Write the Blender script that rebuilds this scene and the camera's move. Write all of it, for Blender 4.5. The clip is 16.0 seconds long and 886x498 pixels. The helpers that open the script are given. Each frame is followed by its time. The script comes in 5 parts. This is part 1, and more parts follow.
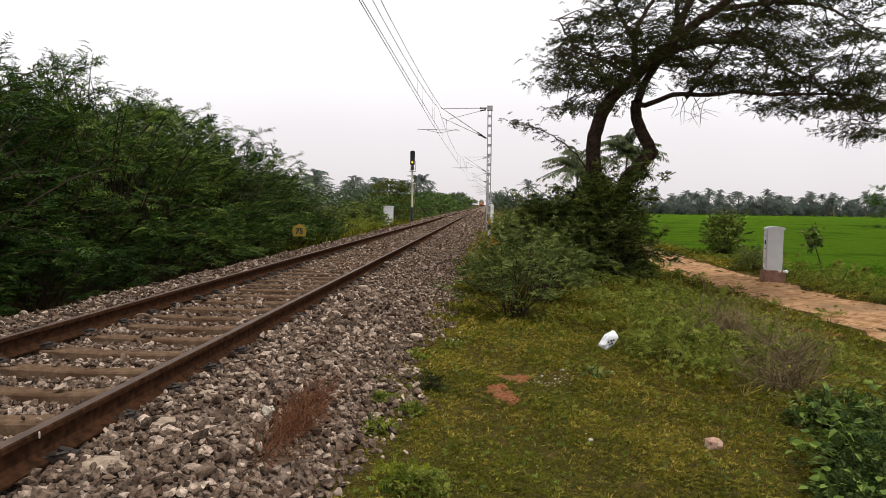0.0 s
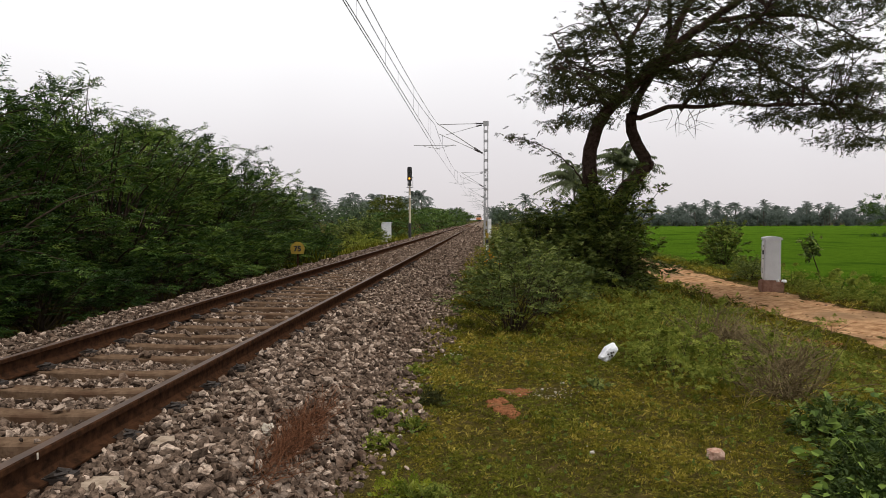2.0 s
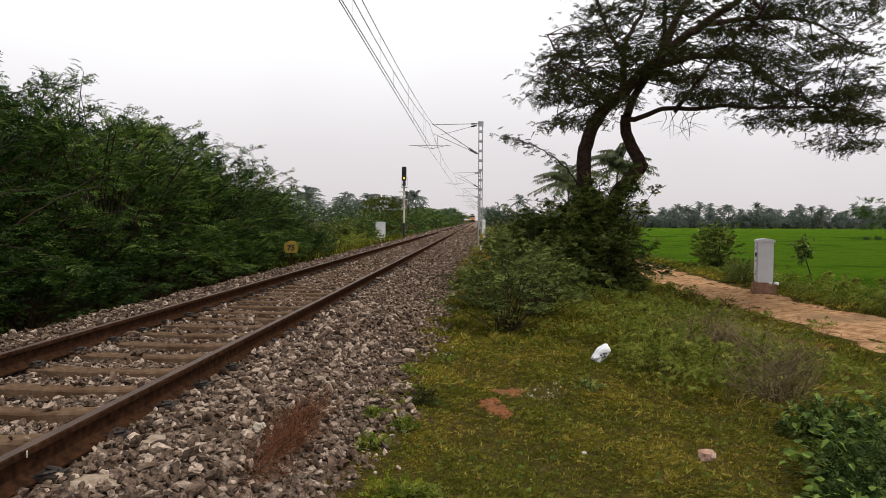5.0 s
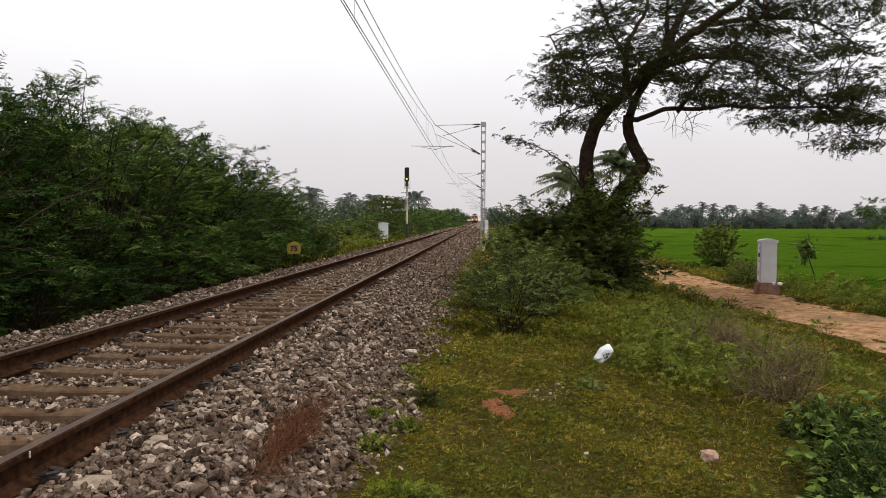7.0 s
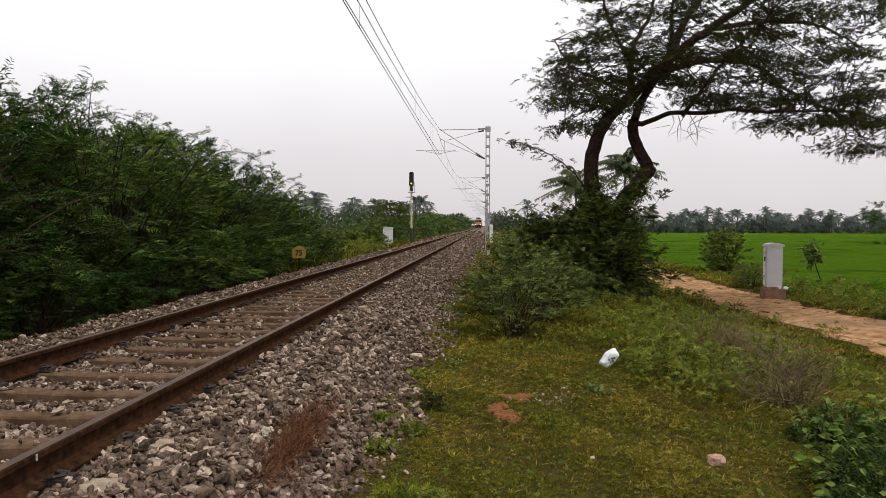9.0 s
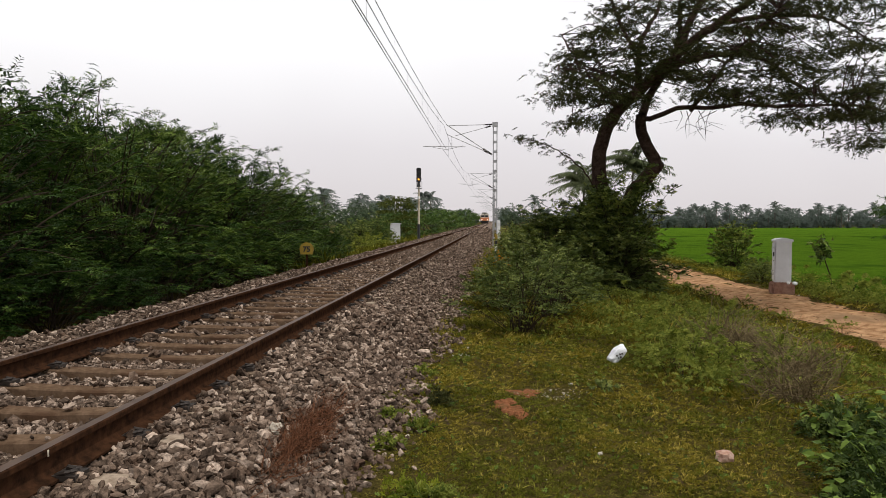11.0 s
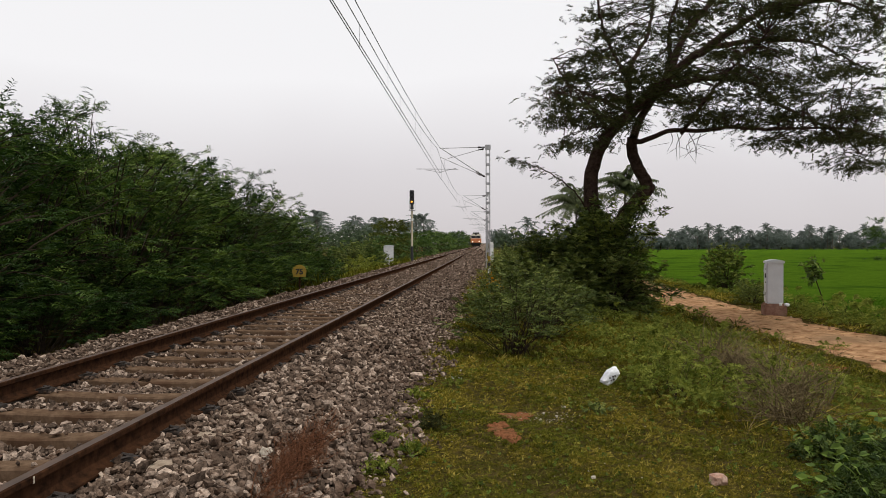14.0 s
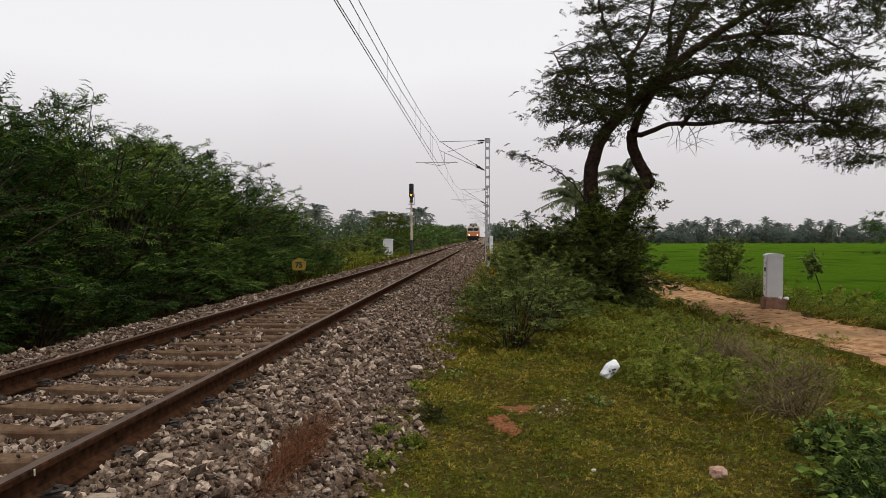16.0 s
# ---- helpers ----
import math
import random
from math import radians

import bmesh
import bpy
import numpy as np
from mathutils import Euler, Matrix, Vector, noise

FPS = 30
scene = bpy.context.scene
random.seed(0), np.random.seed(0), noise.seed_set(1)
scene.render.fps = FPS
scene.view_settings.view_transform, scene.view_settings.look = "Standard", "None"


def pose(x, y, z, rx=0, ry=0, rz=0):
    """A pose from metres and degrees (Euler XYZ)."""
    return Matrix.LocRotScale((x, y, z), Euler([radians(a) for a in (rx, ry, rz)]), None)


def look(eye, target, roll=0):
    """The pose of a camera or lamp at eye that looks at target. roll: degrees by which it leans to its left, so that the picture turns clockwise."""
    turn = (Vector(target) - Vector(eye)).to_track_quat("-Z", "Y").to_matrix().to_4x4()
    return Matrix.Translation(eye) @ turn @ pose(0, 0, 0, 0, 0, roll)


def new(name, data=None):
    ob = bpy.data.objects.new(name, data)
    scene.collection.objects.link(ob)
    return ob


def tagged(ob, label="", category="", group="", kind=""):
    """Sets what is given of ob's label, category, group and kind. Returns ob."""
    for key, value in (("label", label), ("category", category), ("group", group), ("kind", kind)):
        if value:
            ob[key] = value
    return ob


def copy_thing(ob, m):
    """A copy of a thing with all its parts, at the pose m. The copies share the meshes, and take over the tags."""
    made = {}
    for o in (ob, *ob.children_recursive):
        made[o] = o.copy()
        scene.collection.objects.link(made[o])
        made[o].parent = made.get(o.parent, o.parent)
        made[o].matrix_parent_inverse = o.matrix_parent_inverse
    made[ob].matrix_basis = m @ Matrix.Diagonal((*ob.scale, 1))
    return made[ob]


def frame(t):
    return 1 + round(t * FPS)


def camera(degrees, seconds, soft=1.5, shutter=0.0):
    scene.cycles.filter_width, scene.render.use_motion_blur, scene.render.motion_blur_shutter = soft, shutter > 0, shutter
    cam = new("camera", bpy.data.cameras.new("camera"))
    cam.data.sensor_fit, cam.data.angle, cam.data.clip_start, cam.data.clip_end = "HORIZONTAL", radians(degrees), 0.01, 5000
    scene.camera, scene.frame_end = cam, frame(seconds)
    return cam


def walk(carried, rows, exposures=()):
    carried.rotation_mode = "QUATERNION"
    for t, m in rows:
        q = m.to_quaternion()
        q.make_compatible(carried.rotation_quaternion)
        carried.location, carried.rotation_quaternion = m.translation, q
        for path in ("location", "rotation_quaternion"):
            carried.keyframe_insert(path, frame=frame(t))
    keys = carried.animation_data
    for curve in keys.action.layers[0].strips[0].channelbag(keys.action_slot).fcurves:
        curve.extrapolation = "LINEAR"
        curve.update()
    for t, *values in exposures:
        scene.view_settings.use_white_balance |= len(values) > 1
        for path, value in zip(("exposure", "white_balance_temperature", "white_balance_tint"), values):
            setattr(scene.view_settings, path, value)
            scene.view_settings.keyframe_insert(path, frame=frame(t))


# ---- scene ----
# ---- camera: held at eye height beside the line, turning a little ----
cam = camera(64.0, 16.0, soft=0.45)
EYE = (0.0, 0.0, 1.58)
# seconds, yaw, pitch, roll, sway of the eye (x, y, z)
PATH = [
    (0, 3.51, -3.61, -0.77, -0.008, 0.003, 0.020),
    (0.5, 3.64, -2.87, -0.20, -0.011, 0.002, 0.015),
    (1, 2.75, -2.83, -0.36, -0.000, -0.000, 0.008),
    (1.5, 2.88, -2.46, -0.09, -0.004, 0.002, 0.010),
    (2, 3.33, -2.35, 0.14, -0.003, -0.003, 0.010),
    (2.5, 3.17, -2.20, -0.01, -0.004, -0.003, 0.010),
    (3, 2.90, -2.15, -0.21, -0.001, -0.002, 0.007),
    (3.5, 2.78, -2.21, -0.30, 0.002, -0.001, 0.006),
    (4, 2.71, -2.44, -0.38, -0.001, 0.002, 0.009),
    (6.5, 3.15, -2.16, -0.10, 0.006, 0.001, 0.004),
    (7, 3.10, -2.29, -0.20, 0.008, -0.000, 0.007),
    (7.5, 3.19, -2.35, -0.20, 0.007, 0.001, 0.002),
    (8, 3.28, -1.96, -0.04, 0.004, 0.004, 0.005),
    (8.5, 3.33, -1.97, -0.01, 0.004, 0.003, 0.005),
    (9, 3.46, -1.92, -0.16, 0.000, 0.000, 0.000),
    (11.5, 4.10, -2.30, 0.04, 0.002, -0.006, 0.005),
    (12, 3.82, -1.97, 0.01, 0.004, -0.004, -0.003),
    (12.5, 3.15, -1.94, -0.10, 0.005, 0.000, 0.011),
    (13, 2.27, -2.12, -0.18, 0.001, 0.000, 0.020),
    (13.5, 2.94, -0.58, 0.18, 0.008, -0.008, 0.010),
    (14, 3.52, -0.48, 0.10, 0.013, -0.007, 0.008),
    (14.5, 3.44, -0.70, -0.08, 0.009, -0.005, 0.007),
    (15, 3.38, -0.96, -0.15, 0.011, -0.006, 0.005),
    (15.5, 3.06, -1.05, -0.08, 0.007, 0.001, 0.001),
    (16, 3.47, -1.00, 0.06, 0.005, 0.002, 0.004),
]
EXPOSURES = [(0.0, 0.14), (1.0, 0.02), (3.5, -0.05), (13.0, -0.05), (13.6, -0.19), (16.0, -0.24)]
walk(cam, [(t, pose(EYE[0] + dx, EYE[1] + dy, EYE[2] + dz, 90 + p, r, y)) for t, y, p, r, dx, dy, dz in PATH], EXPOSURES)

# ---- world: bright overcast sky, soft sun ----
world = bpy.data.worlds.new("overcast_sky")
scene.world = world
world.use_nodes = True
wn, wl = world.node_tree.nodes, world.node_tree.links
wn.clear()
w_out = wn.new("ShaderNodeOutputWorld")
w_bg = wn.new("ShaderNodeBackground")
w_sky = wn.new("ShaderNodeTexSky")
w_sky.sky_type, w_sky.sun_disc = "NISHITA", False
w_sky.sun_elevation, w_sky.sun_rotation = radians(66), radians(118)
w_tc = wn.new("ShaderNodeTexCoord")
w_sep = wn.new("ShaderNodeSeparateXYZ")
w_noise = wn.new("ShaderNodeTexNoise")
w_noise.inputs["Scale"].default_value = 2.2
w_noise.inputs["Detail"].default_value = 3.0
w_add = wn.new("ShaderNodeMath")
w_add.operation = "MULTIPLY_ADD"
w_add.inputs[1].default_value = 0.10
w_ramp = wn.new("ShaderNodeValToRGB")
e = w_ramp.color_ramp.elements
e[0].position, e[0].color = 0.02, (0.71, 0.66, 0.675, 1)
e[1].position, e[1].color = 1.0, (0.66, 0.66, 0.68, 1)
for p, c in ((0.14, (0.85, 0.81, 0.83, 1)), (0.27, (1.09, 1.075, 1.09, 1)), (0.45, (1.08, 1.075, 1.09, 1))):
    k = e.new(p)
    k.color = c
w_mix = wn.new("ShaderNodeMix")
w_mix.data_type = "RGBA"
w_mix.inputs["Factor"].default_value = 0.96
w_gain = wn.new("ShaderNodeVectorMath")
w_gain.operation = "SCALE"
w_gain.inputs["Scale"].default_value = 0.10
wl.new(w_tc.outputs["Generated"], w_sep.inputs[0])
wl.new(w_tc.outputs["Generated"], w_noise.inputs["Vector"])
wl.new(w_noise.outputs["Fac"], w_add.inputs[0])
wl.new(w_sep.outputs["Z"], w_add.inputs[2])
wl.new(w_add.outputs[0], w_ramp.inputs["Fac"])
wl.new(w_sky.outputs["Color"], w_gain.inputs[0])
wl.new(w_gain.outputs["Vector"], w_mix.inputs["A"])
wl.new(w_ramp.outputs["Color"], w_mix.inputs["B"])
wl.new(w_mix.outputs["Result"], w_bg.inputs["Color"])
w_bg.inputs["Strength"].default_value = 1.0
wl.new(w_bg.outputs[0], w_out.inputs[0])

sun = new("sun", bpy.data.lights.new("sun", "SUN"))
sun.data.energy, sun.data.angle, sun.data.color = 2.5, radians(20), (1.0, 0.95, 0.88)
sun.matrix_world = look((15, -8, 38), (0, 0, 0))


# ---- materials ----
def material(name, c1, c2, scale=6.0, rough=0.8, metal=0.0, bump=0.3, bscale=None, c3=None, island=False, mid=None, grain=0.0, leafy=0.0, depth=0.02, stain=0.5, gloss=0.02, own=0.22):
    """Two-scale noise colours with bump; island: a tint for each separate piece of the mesh, own: how far whole objects differ; leafy: light through leaves."""
    m = bpy.data.materials.new(name)
    m.use_nodes = True
    n, l = m.node_tree.nodes, m.node_tree.links
    b = n["Principled BSDF"]
    tc = n.new("ShaderNodeTexCoord")
    n1 = n.new("ShaderNodeTexNoise")
    n1.inputs["Scale"].default_value, n1.inputs["Detail"].default_value, n1.inputs["Roughness"].default_value = scale, 6.0, 0.65
    n2 = n.new("ShaderNodeTexNoise")
    n2.inputs["Scale"].default_value, n2.inputs["Detail"].default_value = scale * 0.13, 4.0
    l.new(tc.outputs["Object"], n1.inputs["Vector"])
    l.new(tc.outputs["Object"], n2.inputs["Vector"])
    r = n.new("ShaderNodeValToRGB")
    r.color_ramp.elements[0].position, r.color_ramp.elements[1].position = 0.33, 0.68
    r.color_ramp.elements[0].color, r.color_ramp.elements[1].color = (*c1, 1), (*c2, 1)
    if island:
        g = n.new("ShaderNodeNewGeometry")
        o = n.new("ShaderNodeObjectInfo")
        a = n.new("ShaderNodeMath")
        a.operation = "MULTIPLY_ADD"
        a.inputs[1].default_value = own
        a2 = n.new("ShaderNodeMath")
        a2.operation = "MULTIPLY_ADD"
        a2.inputs[1].default_value = 0.62
        a2.inputs[2].default_value = 0.19 - 0.5 * own
        l.new(g.outputs["Random Per Island"], a2.inputs[0])
        l.new(o.outputs["Random"], a.inputs[0])
        l.new(a2.outputs[0], a.inputs[2])
        l.new(a.outputs[0], r.inputs["Fac"])
        r.color_ramp.elements[0].position, r.color_ramp.elements[1].position = 0.1, 0.9
    else:
        l.new(n1.outputs["Fac"], r.inputs["Fac"])
    if mid is not None:
        r.color_ramp.elements.new(mid[0]).color = (*mid[1], 1)
    col = r.outputs["Color"]
    if grain:
        gr = n.new("ShaderNodeMapRange")
        gr.inputs["From Min"].default_value, gr.inputs["From Max"].default_value = 0.32, 0.68
        gr.inputs["To Min"].default_value, gr.inputs["To Max"].default_value = 1 - grain, 1 + grain
        l.new(n1.outputs["Fac"], gr.inputs["Value"])
        vm = n.new("ShaderNodeVectorMath")
        vm.operation = "SCALE"
        l.new(col, vm.inputs[0])
        l.new(gr.outputs[0], vm.inputs["Scale"])
        col = vm.outputs["Vector"]
    if c3 is not None:
        mr = n.new("ShaderNodeMapRange")
        mr.inputs["From Min"].default_value, mr.inputs["From Max"].default_value = stain, stain + 0.18
        l.new(n2.outputs["Fac"], mr.inputs["Value"])
        mx = n.new("ShaderNodeMix")
        mx.data_type = "RGBA"
        l.new(mr.outputs[0], mx.inputs["Factor"])
        l.new(col, mx.inputs["A"])
        mx.inputs["B"].default_value = (*c3, 1)
        col = mx.outputs["Result"]
    l.new(col, b.inputs["Base Color"])
    b.inputs["Roughness"].default_value, b.inputs["Metallic"].default_value = rough, metal
    if rough > 0.72:
        b.inputs["Specular IOR Level"].default_value = 0.0
    if bump:
        nb = n.new("ShaderNodeTexNoise")
        nb.inputs["Scale"].default_value, nb.inputs["Detail"].default_value = bscale or scale * 3, 5.0
        l.new(tc.outputs["Object"], nb.inputs["Vector"])
        bp = n.new("ShaderNodeBump")
        bp.inputs["Strength"].default_value, bp.inputs["Distance"].default_value = bump, depth
        l.new(nb.outputs["Fac"], bp.inputs["Height"])
        l.new(bp.outputs[0], b.inputs["Normal"])
    if leafy:
        b.inputs["Specular IOR Level"].default_value = gloss
        tr = n.new("ShaderNodeBsdfTranslucent")
        hs = n.new("ShaderNodeHueSaturation")
        hs.inputs["Value"].default_value, hs.inputs["Saturation"].default_value = 1.3, 1.1
        l.new(col, hs.inputs["Color"])
        l.new(hs.outputs[0], tr.inputs["Color"])
        ms = n.new("ShaderNodeMixShader")
        ms.inputs[0].default_value = leafy
        l.new(b.outputs[0], ms.inputs[1])
        l.new(tr.outputs[0], ms.inputs[2])
        l.new(ms.outputs[0], n["Material Output"].inputs["Surface"])
    return m


def glow(name, color, strength):
    m = bpy.data.materials.new(name)
    m.use_nodes = True
    b = m.node_tree.nodes["Principled BSDF"]
    b.inputs["Base Color"].default_value = (*color, 1)
    b.inputs["Emission Color"].default_value = (*color, 1)
    b.inputs["Emission Strength"].default_value = strength
    return m


M_GROUND = material("grassy_soil", (0.014, 0.013, 0.004), (0.120, 0.094, 0.028), 60.0, 0.95, bump=0.9, c3=(0.105, 0.070, 0.034), stain=0.57)
M_PATH = material("trodden_earth", (0.17, 0.080, 0.036), (0.50, 0.310, 0.170), 4.0, 0.95, bump=0.7, c3=(0.22, 0.14, 0.08), depth=0.04)
M_RED = material("red_laterite_soil", (0.11, 0.044, 0.020), (0.32, 0.135, 0.064), 30.0, 0.95, bump=1.0, c3=(0.14, 0.085, 0.04), stain=0.53)
M_FIELD = material("rice_crop", (0.055, 0.115, 0.008), (0.086, 0.155, 0.012), 2.0, 0.9, bump=1.0, bscale=30, c3=(0.036, 0.084, 0.008), depth=0.15)
M_RICE = material("rice_leaf", (0.045, 0.105, 0.009), (0.080, 0.155, 0.018), island=True, leafy=0.3, bump=0)
M_BED = material("ballast_bed", (0.085, 0.064, 0.050), (0.32, 0.245, 0.195), 22.0, 0.95, bump=1.0, bscale=26, depth=0.05, c3=(0.10, 0.075, 0.06))
M_STONE = material("granite_ballast", (0.030, 0.022, 0.017), (0.50, 0.395, 0.315), 34.0, 0.92, bump=0.9, bscale=70, island=True, mid=(0.61, (0.158, 0.112, 0.083)), grain=0.7, c3=(0.08, 0.048, 0.032), stain=0.56, depth=0.006, own=0.0)
M_CONCRETE = material("weathered_concrete", (0.19, 0.14, 0.10), (0.42, 0.34, 0.26), 14.0, 0.9, bump=0.5, c3=(0.16, 0.105, 0.075), depth=0.008)
M_RUST = material("rusted_rail_steel", (0.016, 0.009, 0.006), (0.058, 0.027, 0.014), 16.0, 0.8, metal=0.0, bump=0.3, depth=0.004)
M_RAILTOP = material("worn_rail_head", (0.040, 0.022, 0.013), (0.082, 0.046, 0.028), 5.0, 0.62, metal=0.0, bump=0.04, depth=0.002)
M_CLIP = material("dark_clip_steel", (0.014, 0.010, 0.008), (0.032, 0.021, 0.014), 20, 0.7, bump=0.1)
M_GALV = material("galvanised_steel", (0.30, 0.30, 0.31), (0.44, 0.44, 0.45), 8, 0.5, metal=0.5, bump=0.1, c3=(0.26, 0.25, 0.24))
M_WIRE = material("copper_wire_dull", (0.07, 0.07, 0.075), (0.11, 0.11, 0.115), 8, 0.6, bump=0)
M_INSUL = material("brown_porcelain", (0.020, 0.012, 0.010), (0.035, 0.022, 0.018), 8, 0.25, bump=0)
M_WHITE = material("white_paint", (0.66, 0.66, 0.65), (0.80, 0.80, 0.79), 5, 0.6, bump=0.15, c3=(0.55, 0.53, 0.48), depth=0.004)
M_BOXPAINT = material("pale_grey_box_paint", (0.56, 0.56, 0.57), (0.66, 0.66, 0.67), 4, 0.5, bump=0.1, c3=(0.47, 0.45, 0.42), depth=0.003)
M_BRICKBASE = material("mud_stained_plinth", (0.20, 0.105, 0.075), (0.33, 0.20, 0.15), 9, 0.95, bump=0.8)
M_BLACK = material("black_paint", (0.010, 0.010, 0.011), (0.022, 0.022, 0.022), 8, 0.55, bump=0.1)
M_DARKGLASS = material("dark_glass", (0.012, 0.014, 0.016), (0.02, 0.022, 0.025), 3, 0.12, bump=0)
M_YELLOW = material("faded_yellow_paint", (0.25, 0.165, 0.012), (0.36, 0.24, 0.020), 10, 0.7, bump=0.1, c3=(0.16, 0.10, 0.02))
M_ORANGE = material("orange_loco_paint", (0.56, 0.17, 0.055), (0.62, 0.22, 0.085), 2, 0.45, bump=0.0, c3=(0.50, 0.14, 0.04))
M_CREAM = material("cream_loco_paint", (0.52, 0.47, 0.40), (0.60, 0.55, 0.47), 2, 0.45, bump=0.0, c3=(0.6, 0.52, 0.42))
M_CREAMPOST = material("rust_stained_cream_paint", (0.42, 0.36, 0.26), (0.55, 0.49, 0.38), 6, 0.8, bump=0.2, c3=(0.22, 0.13, 0.07))
M_DARKGREY = material("dark_underframe", (0.025, 0.024, 0.023), (0.05, 0.046, 0.042), 3, 0.8, bump=0.2)
M_BAG = material("white_plastic_bag", (0.78, 0.79, 0.82), (0.86, 0.87, 0.90), 12, 0.4, bump=0.6, depth=0.02)
M_BRICK = material("broken_brick", (0.36, 0.19, 0.13), (0.55, 0.40, 0.32), 18, 0.95, bump=0.8)
M_PALESTONE = material("pale_stone", (0.40, 0.345, 0.27), (0.58, 0.52, 0.43), 20, 0.9, bump=0.7)
M_BARK = material("dark_bark", (0.022, 0.014, 0.011), (0.082, 0.054, 0.041), 10, 0.95, bump=1.0, bscale=24, depth=0.05)
M_TWIG = material("brown_twig", (0.026, 0.019, 0.014), (0.060, 0.045, 0.033), 10, 0.9, bump=0)
M_DRYRED = material("dry_reddish_twig", (0.036, 0.016, 0.009), (0.20, 0.090, 0.048), 10, 0.9, bump=0, island=True)
M_DRY = material("dry_grey_brush", (0.075, 0.056, 0.028), (0.24, 0.185, 0.100), 10, 0.9, bump=0, island=True)
M_PALMTRUNK = material("palm_trunk", (0.10, 0.085, 0.07), (0.19, 0.165, 0.14), 6, 0.95, bump=0.6)
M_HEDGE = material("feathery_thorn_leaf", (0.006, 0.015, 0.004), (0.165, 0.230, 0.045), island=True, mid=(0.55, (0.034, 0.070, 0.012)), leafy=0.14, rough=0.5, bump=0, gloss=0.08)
M_THICKET = material("thicket_leaf", (0.022, 0.048, 0.010), (0.150, 0.205, 0.050), island=True, mid=(0.5, (0.062, 0.110, 0.024)), leafy=0.12, rough=0.5, bump=0, gloss=0.08)
M_TREELEAF = material("rain_tree_leaf", (0.016, 0.020, 0.008), (0.070, 0.074, 0.026), island=True, leafy=0.16, rough=0.55, bump=0)
M_BUSH = material("shrub_leaf", (0.028, 0.046, 0.011), (0.28, 0.31, 0.090), island=True, mid=(0.55, (0.105, 0.134, 0.034)), leafy=0.2, rough=0.5, bump=0, gloss=0.08)
# far grove: distance haze painted into the leaf colour as pale grey-green
M_HAZY_GROVE = material("hazy_grove_leaf", (0.105, 0.130, 0.112), (0.175, 0.203, 0.178), island=True, leafy=0.25, rough=0.8, bump=0)
M_OLIVE = material("olive_tree_leaf", (0.022, 0.034, 0.008), (0.120, 0.135, 0.030), island=True, leafy=0.12, rough=0.7, bump=0)
M_DARKBUSH = material("dark_creeper_leaf", (0.014, 0.028, 0.007), (0.22, 0.27, 0.065), island=True, mid=(0.62, (0.062, 0.092, 0.022)), leafy=0.12, rough=0.5, bump=0, gloss=0.08)
M_CREEPER = material("bright_creeper_leaf", (0.020, 0.036, 0.009), (0.34, 0.37, 0.080), island=True, mid=(0.56, (0.105, 0.138, 0.030)), leafy=0.14, rough=0.5, bump=0, gloss=0.08)
M_GROVE = material("grove_leaf", (0.048, 0.070, 0.042), (0.110, 0.145, 0.082), island=True, leafy=0.2, rough=0.7, bump=0)
M_PALM = material("palm_frond", (0.055, 0.072, 0.034), (0.150, 0.170, 0.085), island=True, leafy=0.25, rough=0.6, bump=0)
# background palms: fronds lightened towards bluish grey, haze put into the base colour
M_HAZY_PALM = material("hazy_palm_frond", (0.105, 0.130, 0.112), (0.195, 0.222, 0.192), island=True, leafy=0.2, rough=0.8, bump=0)
M_GRASS = material("short_grass_blade", (0.068, 0.060, 0.009), (0.55, 0.43, 0.11), island=True, mid=(0.68, (0.195, 0.160, 0.022)), leafy=0.3, rough=0.7, bump=0)
M_GRASS_GREEN = material("green_grass_blade", (0.030, 0.034, 0.005), (0.48, 0.43, 0.095), island=True, mid=(0.68, (0.128, 0.130, 0.016)), leafy=0.2, rough=0.7, bump=0)
M_WEED = material("weed_leaf", (0.044, 0.070, 0.011), (0.30, 0.325, 0.068), island=True, leafy=0.3, rough=0.6, bump=0)
M_BROAD = material("broad_green_leaf", (0.026, 0.054, 0.009), (0.165, 0.235, 0.042), island=True, leafy=0.15, rough=0.5, bump=0, gloss=0.08)
M_YFLOWER = material("yellow_green_sprig", (0.11, 0.15, 0.018), (0.25, 0.26, 0.03), island=True, leafy=0.3, bump=0)
M_FLOWER = material("orange_flower", (0.55, 0.22, 0.02), (0.65, 0.36, 0.03), island=True, leafy=0.3, bump=0)
M_AMBER = glow("amber_signal_lamp", (1.0, 0.42, 0.05), 1.8)
M_HEADLIGHT = glow("train_headlight", (1.0, 0.93, 0.80), 1.6)


